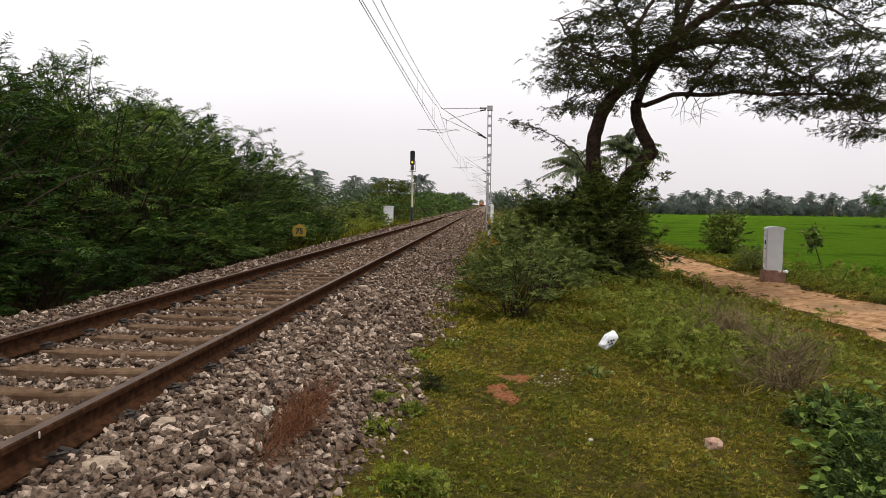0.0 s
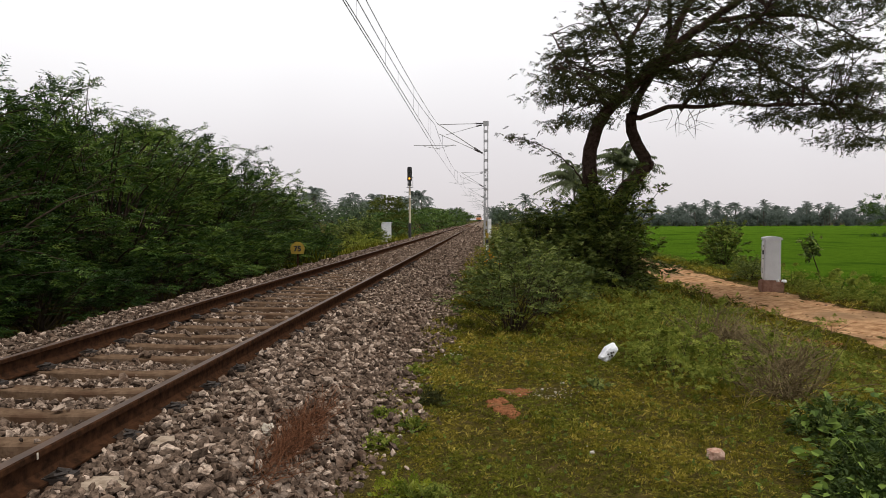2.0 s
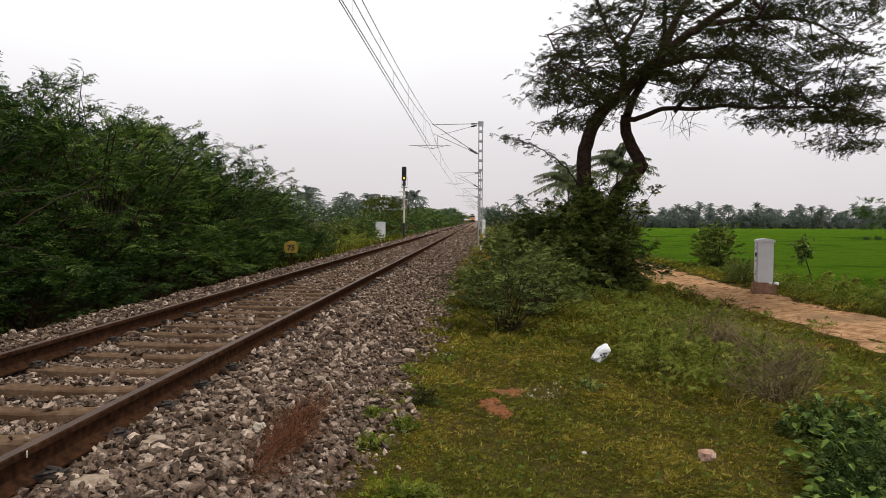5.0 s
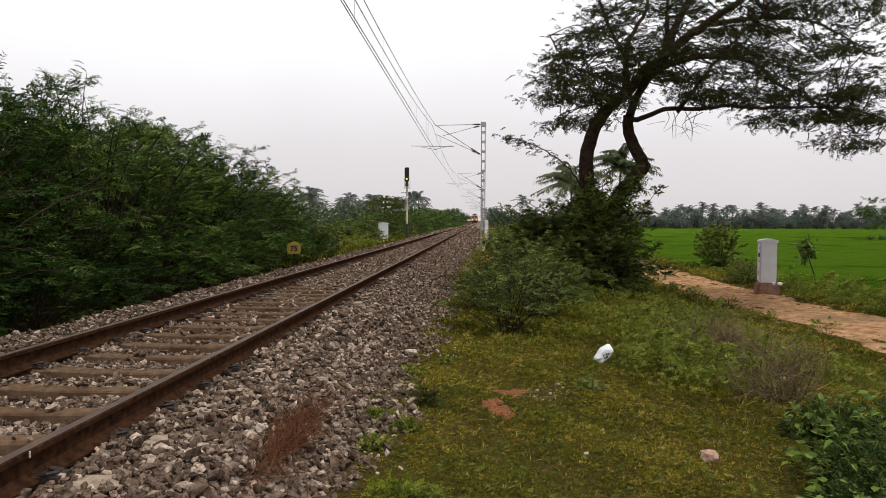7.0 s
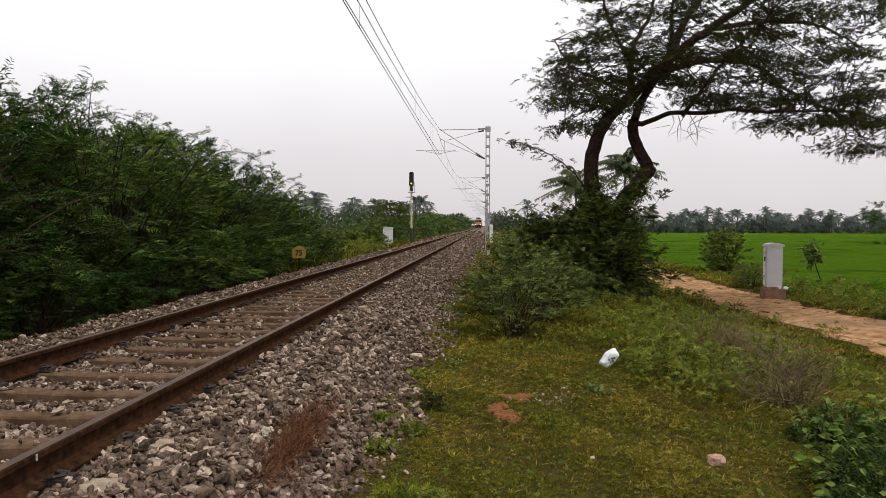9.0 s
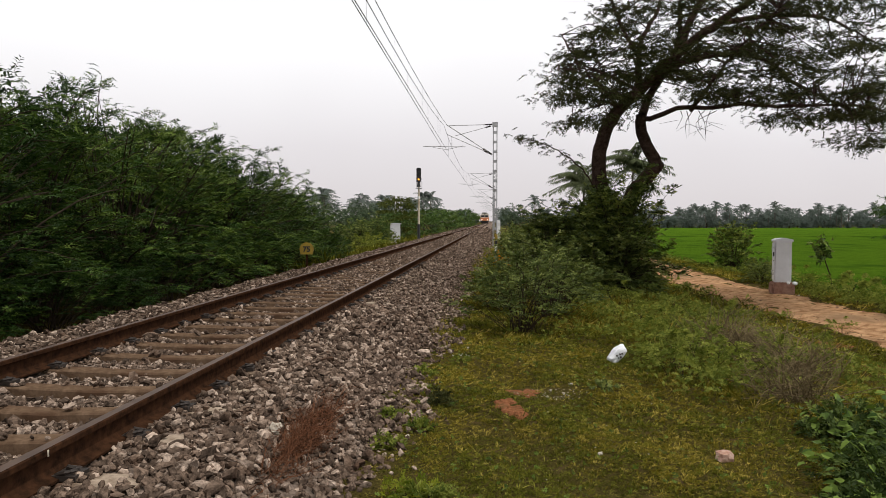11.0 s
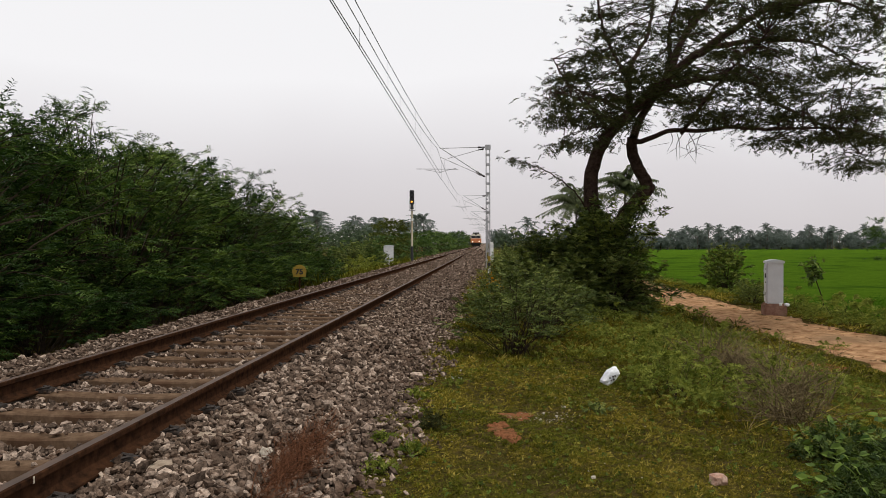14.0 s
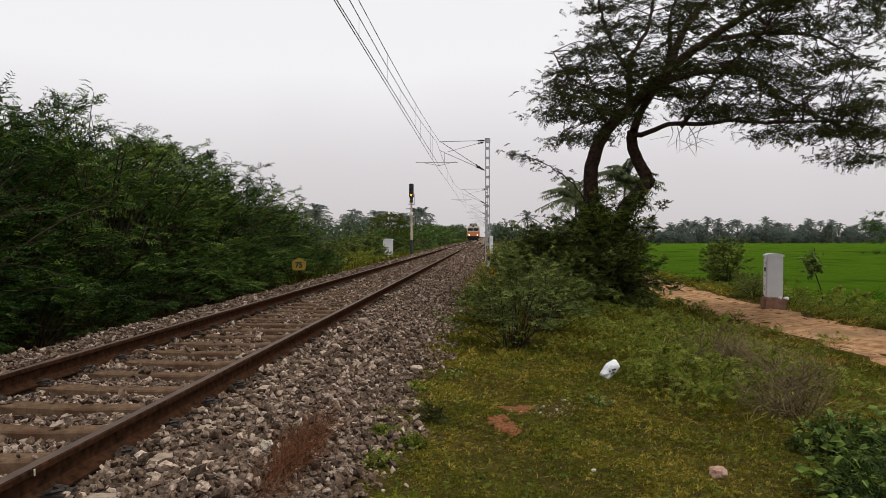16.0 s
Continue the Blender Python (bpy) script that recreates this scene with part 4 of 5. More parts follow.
def overhead_mast():
    root = tagged(new("overhead_line_mast"), "galvanised steel overhead line mast with bracket arm", "catenary mast", "overhead line masts")
    top = RAIL_Z + 7.25
    for dx in (-0.115, 0.115):
        part("channel", box((dx, 0, (top - 0.4) / 2), (0.06, 0.15, top + 0.4), 0.008), M_GALV, root)
    for i in range(12):
        part("batten_plate", box((0, 0, 0.5 + i * 0.6), (0.20, 0.16, 0.15), 0.004), M_GALV, root)
    part("cap_plate", box((0, 0, top - 0.12), (0.34, 0.2, 0.3), 0.01), M_GALV, root)
    bx = -3.0
    part("stay_tube", rod((-0.17, 0, CATENARY_Z + 0.02), (bx, 0, CATENARY_Z - 0.03), 0.022), M_GALV, root)
    part("bracket_tube", rod((-0.17, 0, CONTACT_Z - 0.28), (bx - 0.05, 0, CATENARY_Z + 0.05), 0.03), M_GALV, root)
    part("register_tube", rod((-0.5, 0, CONTACT_Z - 0.12), (bx, 0, CONTACT_Z + 1.0), 0.022), M_GALV, root)
    part("register_bar", rod((bx + 1.15, 0, CONTACT_Z + 0.22), (bx - 1.5, 0, CONTACT_Z + 0.26), 0.02), M_GALV, root)
    part("steady_arm", rod((bx - 0.9, 0, CONTACT_Z + 0.2), (bx + 0.1, 0, CONTACT_Z + 0.02), 0.014), M_GALV, root)
    part("drop_bracket", rod((-0.55, 0, CATENARY_Z - 0.15), (bx + 0.5, 0, CONTACT_Z + 0.9), 0.016), M_GALV, root)
    part("steady_arm", rod((bx + 1.0, 0, CONTACT_Z + 0.28), (bx - 0.1, 0, CONTACT_Z + 0.03), 0.014), M_GALV, root)
    part("drop_rod", rod((bx + 0.3, 0, CONTACT_Z + 0.9), (bx + 0.3, 0, CONTACT_Z + 0.1), 0.014), M_GALV, root)
    for a, b in (((-0.2, 0, CATENARY_Z + 0.02), (-0.62, 0, CATENARY_Z + 0.01)), ((-0.25, 0, CATENARY_Z - 0.08), (-0.6, 0, CATENARY_Z - 0.16)), ((-0.2, 0, CONTACT_Z - 0.26), (-0.75, 0, CONTACT_Z + 0.10)), ((-0.25, 0, CONTACT_Z - 0.24), (-0.7, 0, CONTACT_Z - 0.04))):
        a, b = Vector(a), Vector(b)
        bm = rod(a, b, 0.035)
        for i in range(6):
            c = a.lerp(b, (i + 0.5) / 6)
            rod(c - (b - a) * 0.03, c + (b - a) * 0.03, 0.075, 0.05, 10, bm)
        part("insulator", bm, M_INSUL, root, "dark brown ribbed insulator")
    return root


mast = overhead_mast()
mast.location = (0.10, 44.5, 0)
for y in (-15.5, 89.5, 134.5, 179.5, 224.5, 269.5, 320):
    copy_thing(mast, pose(0.10, y, 0))


def overhead_wire(name, x0, x1, kind, last, first_sag):
    """One wire of the overhead line, sagging from mast to mast."""
    spans = [(-15.5, 44.5), (44.5, 89.5), (89.5, 134.5), (134.5, 179.5), (179.5, 224.5), (224.5, 269.5), (269.5, 320)][:last]
    pts = []
    for k, (a, b) in enumerate(spans):
        for t in np.linspace(0, 1, 13)[(1 if k else 0):]:
            y = a + (b - a) * t
            x = x0 + (x1 - x0) * min(max((y + 15.5) / 60, 0), 1)
            sag = 4 * t * (1 - t) * (first_sag if k == 0 else 0.8)
            pts.append((x, y, CATENARY_Z - sag if kind == "catenary" else CONTACT_Z))
    pts = np.array(pts)
    ob = part_np(name, *tubes([(pts, np.full(len(pts), 0.0105))], 5), M_WIRE, overhead)
    return pts


overhead = tagged(new("overhead_wires"), "thin dark overhead contact wires hung on droppers", "overhead wires")
for x0, x1, shift, last, first_sag in ((-2.57, -3.10, 0.0, 7, 1.05), (-2.66, -2.90, 4.3, 1, 0.80)):
    cat = overhead_wire("catenary_wire", x0, x1, "catenary", last, first_sag)
    overhead_wire("contact_wire", x0, x1, "contact", last, first_sag)
    for k in range(12 if last > 1 else 6):
        y = -9 + shift + k * 8.3
        p = np.array([np.interp(y, cat[:, 1], cat[:, 0]), y, np.interp(y, cat[:, 1], cat[:, 2])])
        part_np("dropper", *tubes([(np.array([p, (p[0], y, CONTACT_Z)]), (0.004, 0.004))], 4), M_WIRE, overhead)


def signal_post():
    root = tagged(new("railway_signal"), "colour-light railway signal with one amber lamp lit", "railway signal")
    part("post", rod((0, 0, 1.2), (0, 0, 4.35), 0.085, 0.075, 14), M_CREAMPOST, root)
    part("post_base", rod((0, 0, -0.4), (0, 0, 1.2), 0.12, 0.11, 14), M_BLACK, root, "black painted foot of the post")
    part("band", rod((0, 0, 3.25), (0, 0, 3.45), 0.11, 0.11, 14), M_WHITE, root)
    part("signal_head", box((0, 0, 5.15), (0.36, 0.26, 1.15), 0.05), M_BLACK, root, "black signal head")
    part("neck", rod((0, 0, 4.2), (0, 0, 4.6), 0.15, 0.11, 12), M_BLACK, root)
    for i in range(3):
        z = 5.52 - i * 0.36
        bm = rod((0, -0.14, z), (0, -0.36, z), 0.125, 0.125, 14)
        bmesh.ops.delete(bm, geom=[f for f in bm.faces if len(f.verts) > 4 or f.calc_center_median().z < z - 0.05], context="FACES")
        part("hood", bm, M_BLACK, root)
        part("lens", rod((0, -0.145, z), (0, -0.16, z), 0.075, None, 16), M_AMBER if i == 2 else M_DARKGLASS, root, "glowing amber lens" if i == 2 else "")
    part("platform", box((0, 0.1, 4.08), (0.5, 0.5, 0.05), 0.01), M_GALV, root)
    for sx in (-0.22, 0.22):
        part("guard_rail", rod((sx, 0.3, 4.1), (sx, 0.3, 4.9), 0.016), M_GALV, root)
    part("guard_rail", rod((-0.22, 0.3, 4.9), (0.22, 0.3, 4.9), 0.016), M_GALV, root)
    return root


signal_post().location = (-6.0, 57, 0.13)


def location_box(label, w, d, h, base_h):
    root = tagged(new("signalling_cabinet"), label, "cabinet")
    part("plinth", box((0, 0, base_h / 2 - 0.1), (w * 1.4, d * 1.5, base_h + 0.2), 0.04), M_BRICKBASE, root, "mud-stained masonry plinth")
    part("body", box((0, 0, base_h + h / 2), (w, d, h), 0.012), M_BOXPAINT, root)
    bm = bmesh.new()
    top = base_h + h
    prof = [(-0.58, -0.015), (-0.58, 0.035), (-0.42, 0.060), (-0.2, 0.075), (0, 0.080), (0.2, 0.075), (0.42, 0.060), (0.58, 0.035), (0.58, -0.015)]
    ends = [[bm.verts.new((px * w, sy * d * 0.57, top + pz)) for px, pz in prof] for sy in (-1, 1)]
    for i in range(len(prof)):
        j = (i + 1) % len(prof)
        bm.faces.new((ends[0][i], ends[0][j], ends[1][j], ends[1][i]))
    bm.faces.new(ends[0])
    bm.faces.new(ends[1])
    part("lid", bm, M_BOXPAINT, root, "low-arched overhanging lid")
    door = part("door", box((-w / 2 - 0.012, 0, base_h + h * 0.5), (0.02, d * 0.88, h * 0.9), 0.006), M_BOXPAINT, root)
    part("handle", box((-w / 2 - 0.035, -d * 0.3, base_h + h * 0.68), (0.03, 0.07, 0.12), 0.008), M_BLACK, door, "black door handle")
    part("lock_plate", box((-w / 2 - 0.03, -d * 0.28, base_h + h * 0.84), (0.016, 0.06, 0.05), 0.004), M_GALV, door)
    part("lock_plate", box((-w / 2 - 0.03, -d * 0.28, base_h + h * 0.52), (0.016, 0.05, 0.03), 0.004), M_DARKGREY, door)
    for i in range(4):
        part("vent_slot", box((-w / 2 - 0.025, 0, base_h + h * (0.18 + 0.03 * i)), (0.008, d * 0.4, 0.012)), M_BLACK, door)
    part("hinge", box((-w / 2 - 0.025, d * 0.4, base_h + h * 0.8), (0.02, 0.03, 0.08), 0.004), M_GALV, door)
    part("hinge", box((-w / 2 - 0.025, d * 0.4, base_h + h * 0.25), (0.02, 0.03, 0.08), 0.004), M_GALV, door)
    return root


cab = location_box("pale grey metal signalling cabinet on a muddy plinth", 0.40, 0.36, 1.10, 0.27)
cab.matrix_basis = pose(7.74, 19.6, -0.32, 0, 0, -10)
cab2 = location_box("pale grey metal cabinet half hidden by bushes", 0.75, 0.5, 1.45, 0.1)
cab2.matrix_basis = pose(-7.62, 55, -0.2, 0, 0, 8)


def speed_board():
    root = tagged(new("speed_board"), "round-headed faded yellow speed board numbered 75", "railway sign")
    bm = bmesh.new()
    outline = [(0.225 * math.cos(a), 0.66 + 0.225 * math.sin(a)) for a in np.linspace(0, math.pi, 19)] + [(-0.19, 0.50), (0.19, 0.50)]
    rings = [[bm.verts.new((x, y, z)) for x, z in outline] for y in (0.0, 0.02)]
    for k in range(len(outline)):
        m = (k + 1) % len(outline)
        bm.faces.new((rings[0][k], rings[0][m], rings[1][m], rings[1][k]))
    bm.faces.new(rings[0])
    bm.faces.new(rings[1])
    part("plate", bm, M_YELLOW, root, "faded yellow plate with a rounded head")
    part("post", box((0, 0.05, 0.2), (0.06, 0.04, 0.9), 0.006), M_RUST, root)
    cu = bpy.data.curves.new("number", "FONT")
    cu.body, cu.size, cu.align_x, cu.align_y, cu.extrude, cu.offset = "75", 0.24, "CENTER", "CENTER", 0.003, 0.008
    t = new("number", cu)
    t.parent = root
    t.matrix_basis = pose(0, -0.008, 0.66, 90, 0, 0)
    cu.materials.append(M_BLACK)
    return root


speed_board().matrix_basis = pose(-5.93, 22.2, 0.02, 0, 0, 8)

km = tagged(new("line_marker_post"), "short white concrete marker post beside the mast", "marker post")
km.location = (0.45, 60, 0)
part("post", box((0, 0, 0.7), (0.28, 0.14, 1.9), 0.03), M_WHITE, km)
part("plate", box((0, -0.075, 1.3), (0.2, 0.012, 0.25)), M_BOXPAINT, km)


post = tagged(new("banded_post"), "short black and white banded post with an orange top", "marker post")
post.location = (0.10, 25.0, 0)
for i in range(5):
    part("band", box((0, 0, 0.08 + i * 0.18), (0.09, 0.05, 0.18), 0.004), M_WHITE if i % 2 else M_BLACK, post)
part("cap", box((0, 0, 1.03), (0.10, 0.06, 0.18), 0.012), M_YELLOW, post, "faded orange-yellow top")


# ---- locomotive ----
def locomotive():
    root = tagged(new("locomotive"), "orange and cream locomotive with headlights lit", "train")
    w, ln = 3.05, 17.0
    part("underframe", box((0, ln / 2, 0.95), (2.7, ln - 0.6, 0.5), 0.05), M_DARKGREY, root)
    bm = box((0, ln / 2, 1.80), (w, ln, 1.35), 0.08)
    part("lower_body", bm, M_ORANGE, root, "orange lower body")
    bm = box((0, ln / 2, 2.85), (w, ln - 0.3, 1.0), 0.12)
    part("upper_body", bm, M_CREAM, root, "cream upper body round the windscreens")
    part("roof", box((0, ln / 2 + 0.1, 3.55), (w - 0.2, ln - 0.6, 0.55), 0.2), M_CREAM, root, "pale roof and brow")
    part("waist_band", box((0, ln / 2, 2.35), (w + 0.02, ln + 0.02, 0.13), 0.03), M_CREAM, root, "cream waist band")
    for sx in (-0.68, 0.68):
        part("windscreen", box((sx, 0.14, 2.88), (1.26, 0.06, 0.66), 0.04), M_DARKGLASS, root)
        part("headlight", rod((sx * 1.45, -0.03, 1.55), (sx * 1.45, -0.07, 1.55), 0.17, None, 18), M_HEADLIGHT, root, "glowing headlight")
        part("buffer", rod((sx * 1.4, 0.05, 1.1), (sx * 1.4, -0.55, 1.1), 0.13, 0.22, 16), M_DARKGREY, root)
    part("top_headlight", box((0, 0.2, 3.62), (0.5, 0.2, 0.3), 0.05), M_DARKGREY, root)
    part("buffer_beam", box((0, 0.05, 1.05), (2.9, 0.25, 0.45), 0.03), M_DARKGREY, root)
    part("coupler", box((0, -0.25, 1.0), (0.3, 0.6, 0.3), 0.05), M_DARKGREY, root)
    part("rail_guard", box((0, 0.1, 0.5), (2.5, 0.15, 0.5), 0.04), M_DARKGREY, root)
    part("roof_gear", box((0, 4.0, 4.0), (1.9, 5.0, 0.35), 0.1), M_DARKGREY, root)
    bm = rod((-0.8, 2.2, 4.35), (0.8, 2.2, 4.35), 0.05)
    rod((-0.5, 3.0, 4.0), (-0.8, 2.2, 4.35), 0.03, None, 8, bm)
    rod((0.5, 3.0, 4.0), (0.8, 2.2, 4.35), 0.03, None, 8, bm)
    part("pantograph", bm, M_DARKGREY, root)
    for y in (2.2, 4.4, ln - 4.4, ln - 2.2):
        for sx in (-0.874, 0.874):
            part("wheel", rod((sx - 0.06, y, 0.54), (sx + 0.06, y, 0.54), 0.54, None, 20), M_DARKGREY, root)
    return root


loco = locomotive()
loco.location = (TRACK_X, 174, RAIL_Z)

# ---- small things on the ground ----
# (rails, sleepers and stones last)
retire([dark_kind] + near_grove + weed_kinds + left_palms + hedge_kinds + skirt_kinds + far_kinds + shrub_kinds + palm_kinds + grove_kinds)
for x in (TRACK_X - 0.874, TRACK_X + 0.874):
    make_rail(x, track)
SLP, CLP = sleeper_mesh(), clip_mesh()
for y in SLEEPERS_Y:
    s = new("sleeper", SLP)
    s.parent = track
    s.matrix_basis = pose(TRACK_X, y + random.uniform(-0.015, 0.015), SLEEPER_Z, 0, 0, random.uniform(-0.4, 0.4))
    if y < 22:
        for sx in (-0.874, 0.874):
            for sd in (-1, 1):
                c = new("rail_clip", CLP)
                c.parent = s
                c.matrix_basis = pose(sx + sd * 0.085, 0, 0.0, 0, 0, 0 if sd > 0 else 180) @ Matrix.Scale(0.82, 4)



part("paint_mark", box((TRACK_X + 0.874 + 0.0385, 3.335, RAIL_Z - 0.022), (0.005, 0.010, 0.034), 0.001), M_PALESTONE, track, "white paint tick on the rail head")


# ---- ballast stones ----
def stone_shapes(rng, count, fine=True):
    """Angular stone shapes: jittered icosahedra, or blocks for those far off."""
    out = []
    for _ in range(count):
        if fine:
            p = (1 + 5 ** 0.5) / 2
            v = unit(np.array([(-1, p, 0), (1, p, 0), (-1, -p, 0), (1, -p, 0), (0, -1, p), (0, 1, p), (0, -1, -p), (0, 1, -p), (p, 0, -1), (p, 0, 1), (-p, 0, -1), (-p, 0, 1)]))
            f = np.array([(0, 11, 5), (0, 5, 1), (0, 1, 7), (0, 7, 10), (0, 10, 11), (1, 5, 9), (5, 11, 4), (11, 10, 2), (10, 7, 6), (7, 1, 8), (3, 9, 4), (3, 4, 2), (3, 2, 6), (3, 6, 8), (3, 8, 9), (4, 9, 5), (2, 4, 11), (6, 2, 10), (8, 6, 7), (9, 8, 1)])
        else:
            v = np.array([(x, y, z) for x in (-0.55, 0.55) for y in (-0.55, 0.55) for z in (-0.55, 0.55)])
            quads = ((0, 1, 3, 2), (4, 6, 7, 5), (0, 4, 5, 1), (2, 3, 7, 6), (1, 5, 7, 3), (0, 2, 6, 4))
            f = np.array([t for a, b, c, d in quads for t in ((a, b, c), (a, c, d))])
        v = v * rng.uniform(0.62, 1.30, (len(v), 1)) + rng.normal(0, 0.13, v.shape)
        out.append((v * np.array([1.2, 0.85, 0.65]) * rng.uniform(0.85, 1.15, 3), f))
    return out


def turns(rng, k):
    q = unit(rng.normal(size=(k, 4)))
    w, x, y, z = q.T
    return np.stack([1 - 2 * (y * y + z * z), 2 * (x * y - z * w), 2 * (x * z + y * w), 2 * (x * y + z * w), 1 - 2 * (x * x + z * z), 2 * (y * z - x * w),
                     2 * (x * z - y * w), 2 * (y * z + x * w), 1 - 2 * (x * x + y * y)], -1).reshape(-1, 3, 3)


def stone_places(rng, x0, x1, y0, y1, per_m2, r):
    k = int((x1 - x0) * (y1 - y0) * per_m2)
    x, y = rng.uniform(x0, x1, k), rng.uniform(y0, y1, k)
    u = np.abs(x - TRACK_X)
    bay = (y - SLEEPER_START) / SLEEPER_GAP
    ph = np.abs(bay - np.round(bay)) * SLEEPER_GAP
    on = (ph < np.where(u < 0.8, 0.066, 0.085)) & (u < 1.38)
    keep = np.where(on, np.where(u < 0.80, rng.uniform(0, 1, k) < 0.05 + 0.6 * sstep(14, 28, y) + 0.5 * sstep(0.55, 0.8, u), np.where((u > 1.09) & (u < 1.29), rng.uniform(0, 1, k) < 0.06 + 0.87 * sstep(4.5, 5.6, y) * (np.sin(np.round(bay) * 7.3) > -0.4), True)), True)
    keep &= np.abs(u - 0.874) > 0.075
    toe = sstep(-0.45, -0.95, x + 0.12 * np.sin(y * 1.9) + 0.08 * np.sin(y * 5.3) - 0.18 * sstep(5, 14, y) - 0.45 * sstep(14, 40, y))
    keep &= rng.uniform(0, 1, k) < toe
    x, y, on = x[keep], y[keep], on[keep]
    size = r * np.exp(rng.normal(0, 0.28, len(x)))
    z = np.maximum(bed_z(x, y), gz(x, y) - 0.01) + size * rng.uniform(-0.5, 1.15, len(x)) * np.where(np.abs(x - TRACK_X) < 0.8, 0.7, 1.0)
    z = np.where(on, np.maximum(z, SLEEPER_Z + 0.15 * size), z)
    return x, y, z, size


def stones(rng, spans, shapes, squash=0.85):
    V, F, b = [], [], 0
    for span in spans:
        x, y, z, size = stone_places(rng, *span)
        R = turns(rng, len(x))
        kind = rng.integers(0, len(shapes), len(x))
        for i, (v, f) in enumerate(shapes):
            m = kind == i
            n = int(m.sum())
            P = np.einsum("nij,vj->nvi", R[m], v) * size[m][:, None, None]
            P[..., 2] *= squash
            P += np.stack([x[m], y[m], z[m]], -1)[:, None]
            V.append(P.reshape(-1, 3))
            F.append((f[None] + b + (np.arange(n) * len(v))[:, None, None]).reshape(-1, 3))
            b += n * len(v)
    return np.concatenate(V), np.concatenate(F)


rs = np.random.default_rng(3)
fine, coarse = stone_shapes(rs, 12), stone_shapes(rs, 8, False)
tagged(part_np("ballast_stones", *stones(rs, [(-4.4, -0.35, 2.6, 7.5, 940, 0.0255), (-4.4, -0.35, 7.5, 11, 600, 0.0295)], fine), M_STONE, bed), "angular grey-brown crushed granite ballast", kind="stuff")
tagged(part_np("far_ballast_stones", *stones(rs, [(-6.3, -0.35, -9, 2.6, 320, 0.034), (-6.3, -4.4, 2.6, 11, 620, 0.030), (-6.3, -0.35, 11, 13, 640, 0.028), (-6.3, -0.35, 13, 16, 560, 0.029), (-6.3, -0.1, 16, 32, 360, 0.031), (-6.3, 0.0, 32, 62, 130, 0.040), (-6.3, 0.0, 62, 130, 24, 0.09)], coarse, 0.75), M_STONE, bed), "angular grey-brown crushed granite ballast", kind="stuff")
STONE_MESHES = [mesh_np("stone", v * 0.028, f, M_STONE) for v, f in fine]
for i in range(280):
    x, y = rs.uniform(-1.7, -0.8), rs.uniform(3.3, 6.2)
    o = new("stone", STONE_MESHES[i % 12])
    o.parent = bed
    o.matrix_basis = pose(x, y, float(np.maximum(bed_z(x, y), gz(x, y))) + 0.012, *rs.uniform(0, 360, 3))


# ---- grass and weeds ----
def blades(rng, x, y, length, width, lean=0.5, tuft=7):
    """Tufts of grass on the soil: each tuft one connected piece of narrow blades that fan out from its root."""
    k = len(x)
    size = length * np.exp(rng.normal(0, 0.35, k))[:, None]
    a = rng.uniform(0, 2 * np.pi, (k, tuft))
    out = rng.uniform(0.25, 1.3, (k, tuft)) * lean
    root = np.stack([x, y, gz(x, y) - 0.004], -1)
    ln = size * rng.uniform(0.6, 1.3, (k, tuft))
    way = np.stack([np.cos(a) * out, np.sin(a) * out, np.ones_like(a)], -1) * ln[..., None]
    side = np.stack([-np.sin(a), np.cos(a), 0.25 * np.cos(3 * a)], -1) * (width * rng.uniform(0.6, 1.4, (k, tuft)))[..., None]
    V = np.empty((k, 1 + 2 * tuft, 3))
    V[:, 0] = root
    V[:, 1::2] = root[:, None] + way * 0.55 + side - np.array([0, 0, 0.16]) * (ln * out)[..., None]
    V[:, 2::2] = root[:, None] + way - np.array([0, 0, 0.35]) * (ln * out)[..., None]
    f = np.stack([np.zeros(tuft, int), 1 + 2 * np.arange(tuft), 2 + 2 * np.arange(tuft)], -1)
    return V.reshape(-1, 3), (np.arange(k)[:, None, None] * (1 + 2 * tuft) + f[None]).reshape(-1, 3)


def bare(x, y):
    """Where the red soil shows through, and the road."""
    red = np.exp(-(((x - 0.28) / 0.15) ** 2 + ((y - 6.55) / 0.26) ** 2)) + np.exp(-(((x - 0.14) / 0.12) ** 2 + ((y - 5.85) / 0.26) ** 2)) + 0.7 * np.exp(-(((x - 0.62) / 0.25) ** 2 + ((y - 6.7) / 0.25) ** 2))
    red = red + 0.75 * np.exp(-(((x - 4.45) / 0.5) ** 2 + ((y - 10.1) / 0.8) ** 2))
    road = sstep(1.25, 0.9, np.abs(x - path_x(y)))
    return np.clip(red * 1.0 + road, 0, 1)


def scatter(rng, x0, x1, y0, y1, per_m2, edge=-0.85):
    k = int((x1 - x0) * (y1 - y0) * per_m2)
    x, y = rng.uniform(x0, x1, k), rng.uniform(y0, y1, k)
    left = edge + 0.13 * np.sin(y * 1.7) + 0.09 * np.sin(y * 4.9) + 0.2 * sstep(5, 14, y)
    patch = 0.55 + 0.45 * np.sin(x * 3.1 + 1.5 * np.sin(y * 2.3)) * np.sin(y * 2.7 + x)
    keep = (rng.uniform(0, 1, k) < sstep(-0.15, 0.35, x - left)) & (rng.uniform(0, 1, k) < 0.6 + 0.4 * patch) & (rng.uniform(0, 1, k) > bare(x, y))
    return x[keep], y[keep]


rg = np.random.default_rng(8)
turf, green_turf = [], []
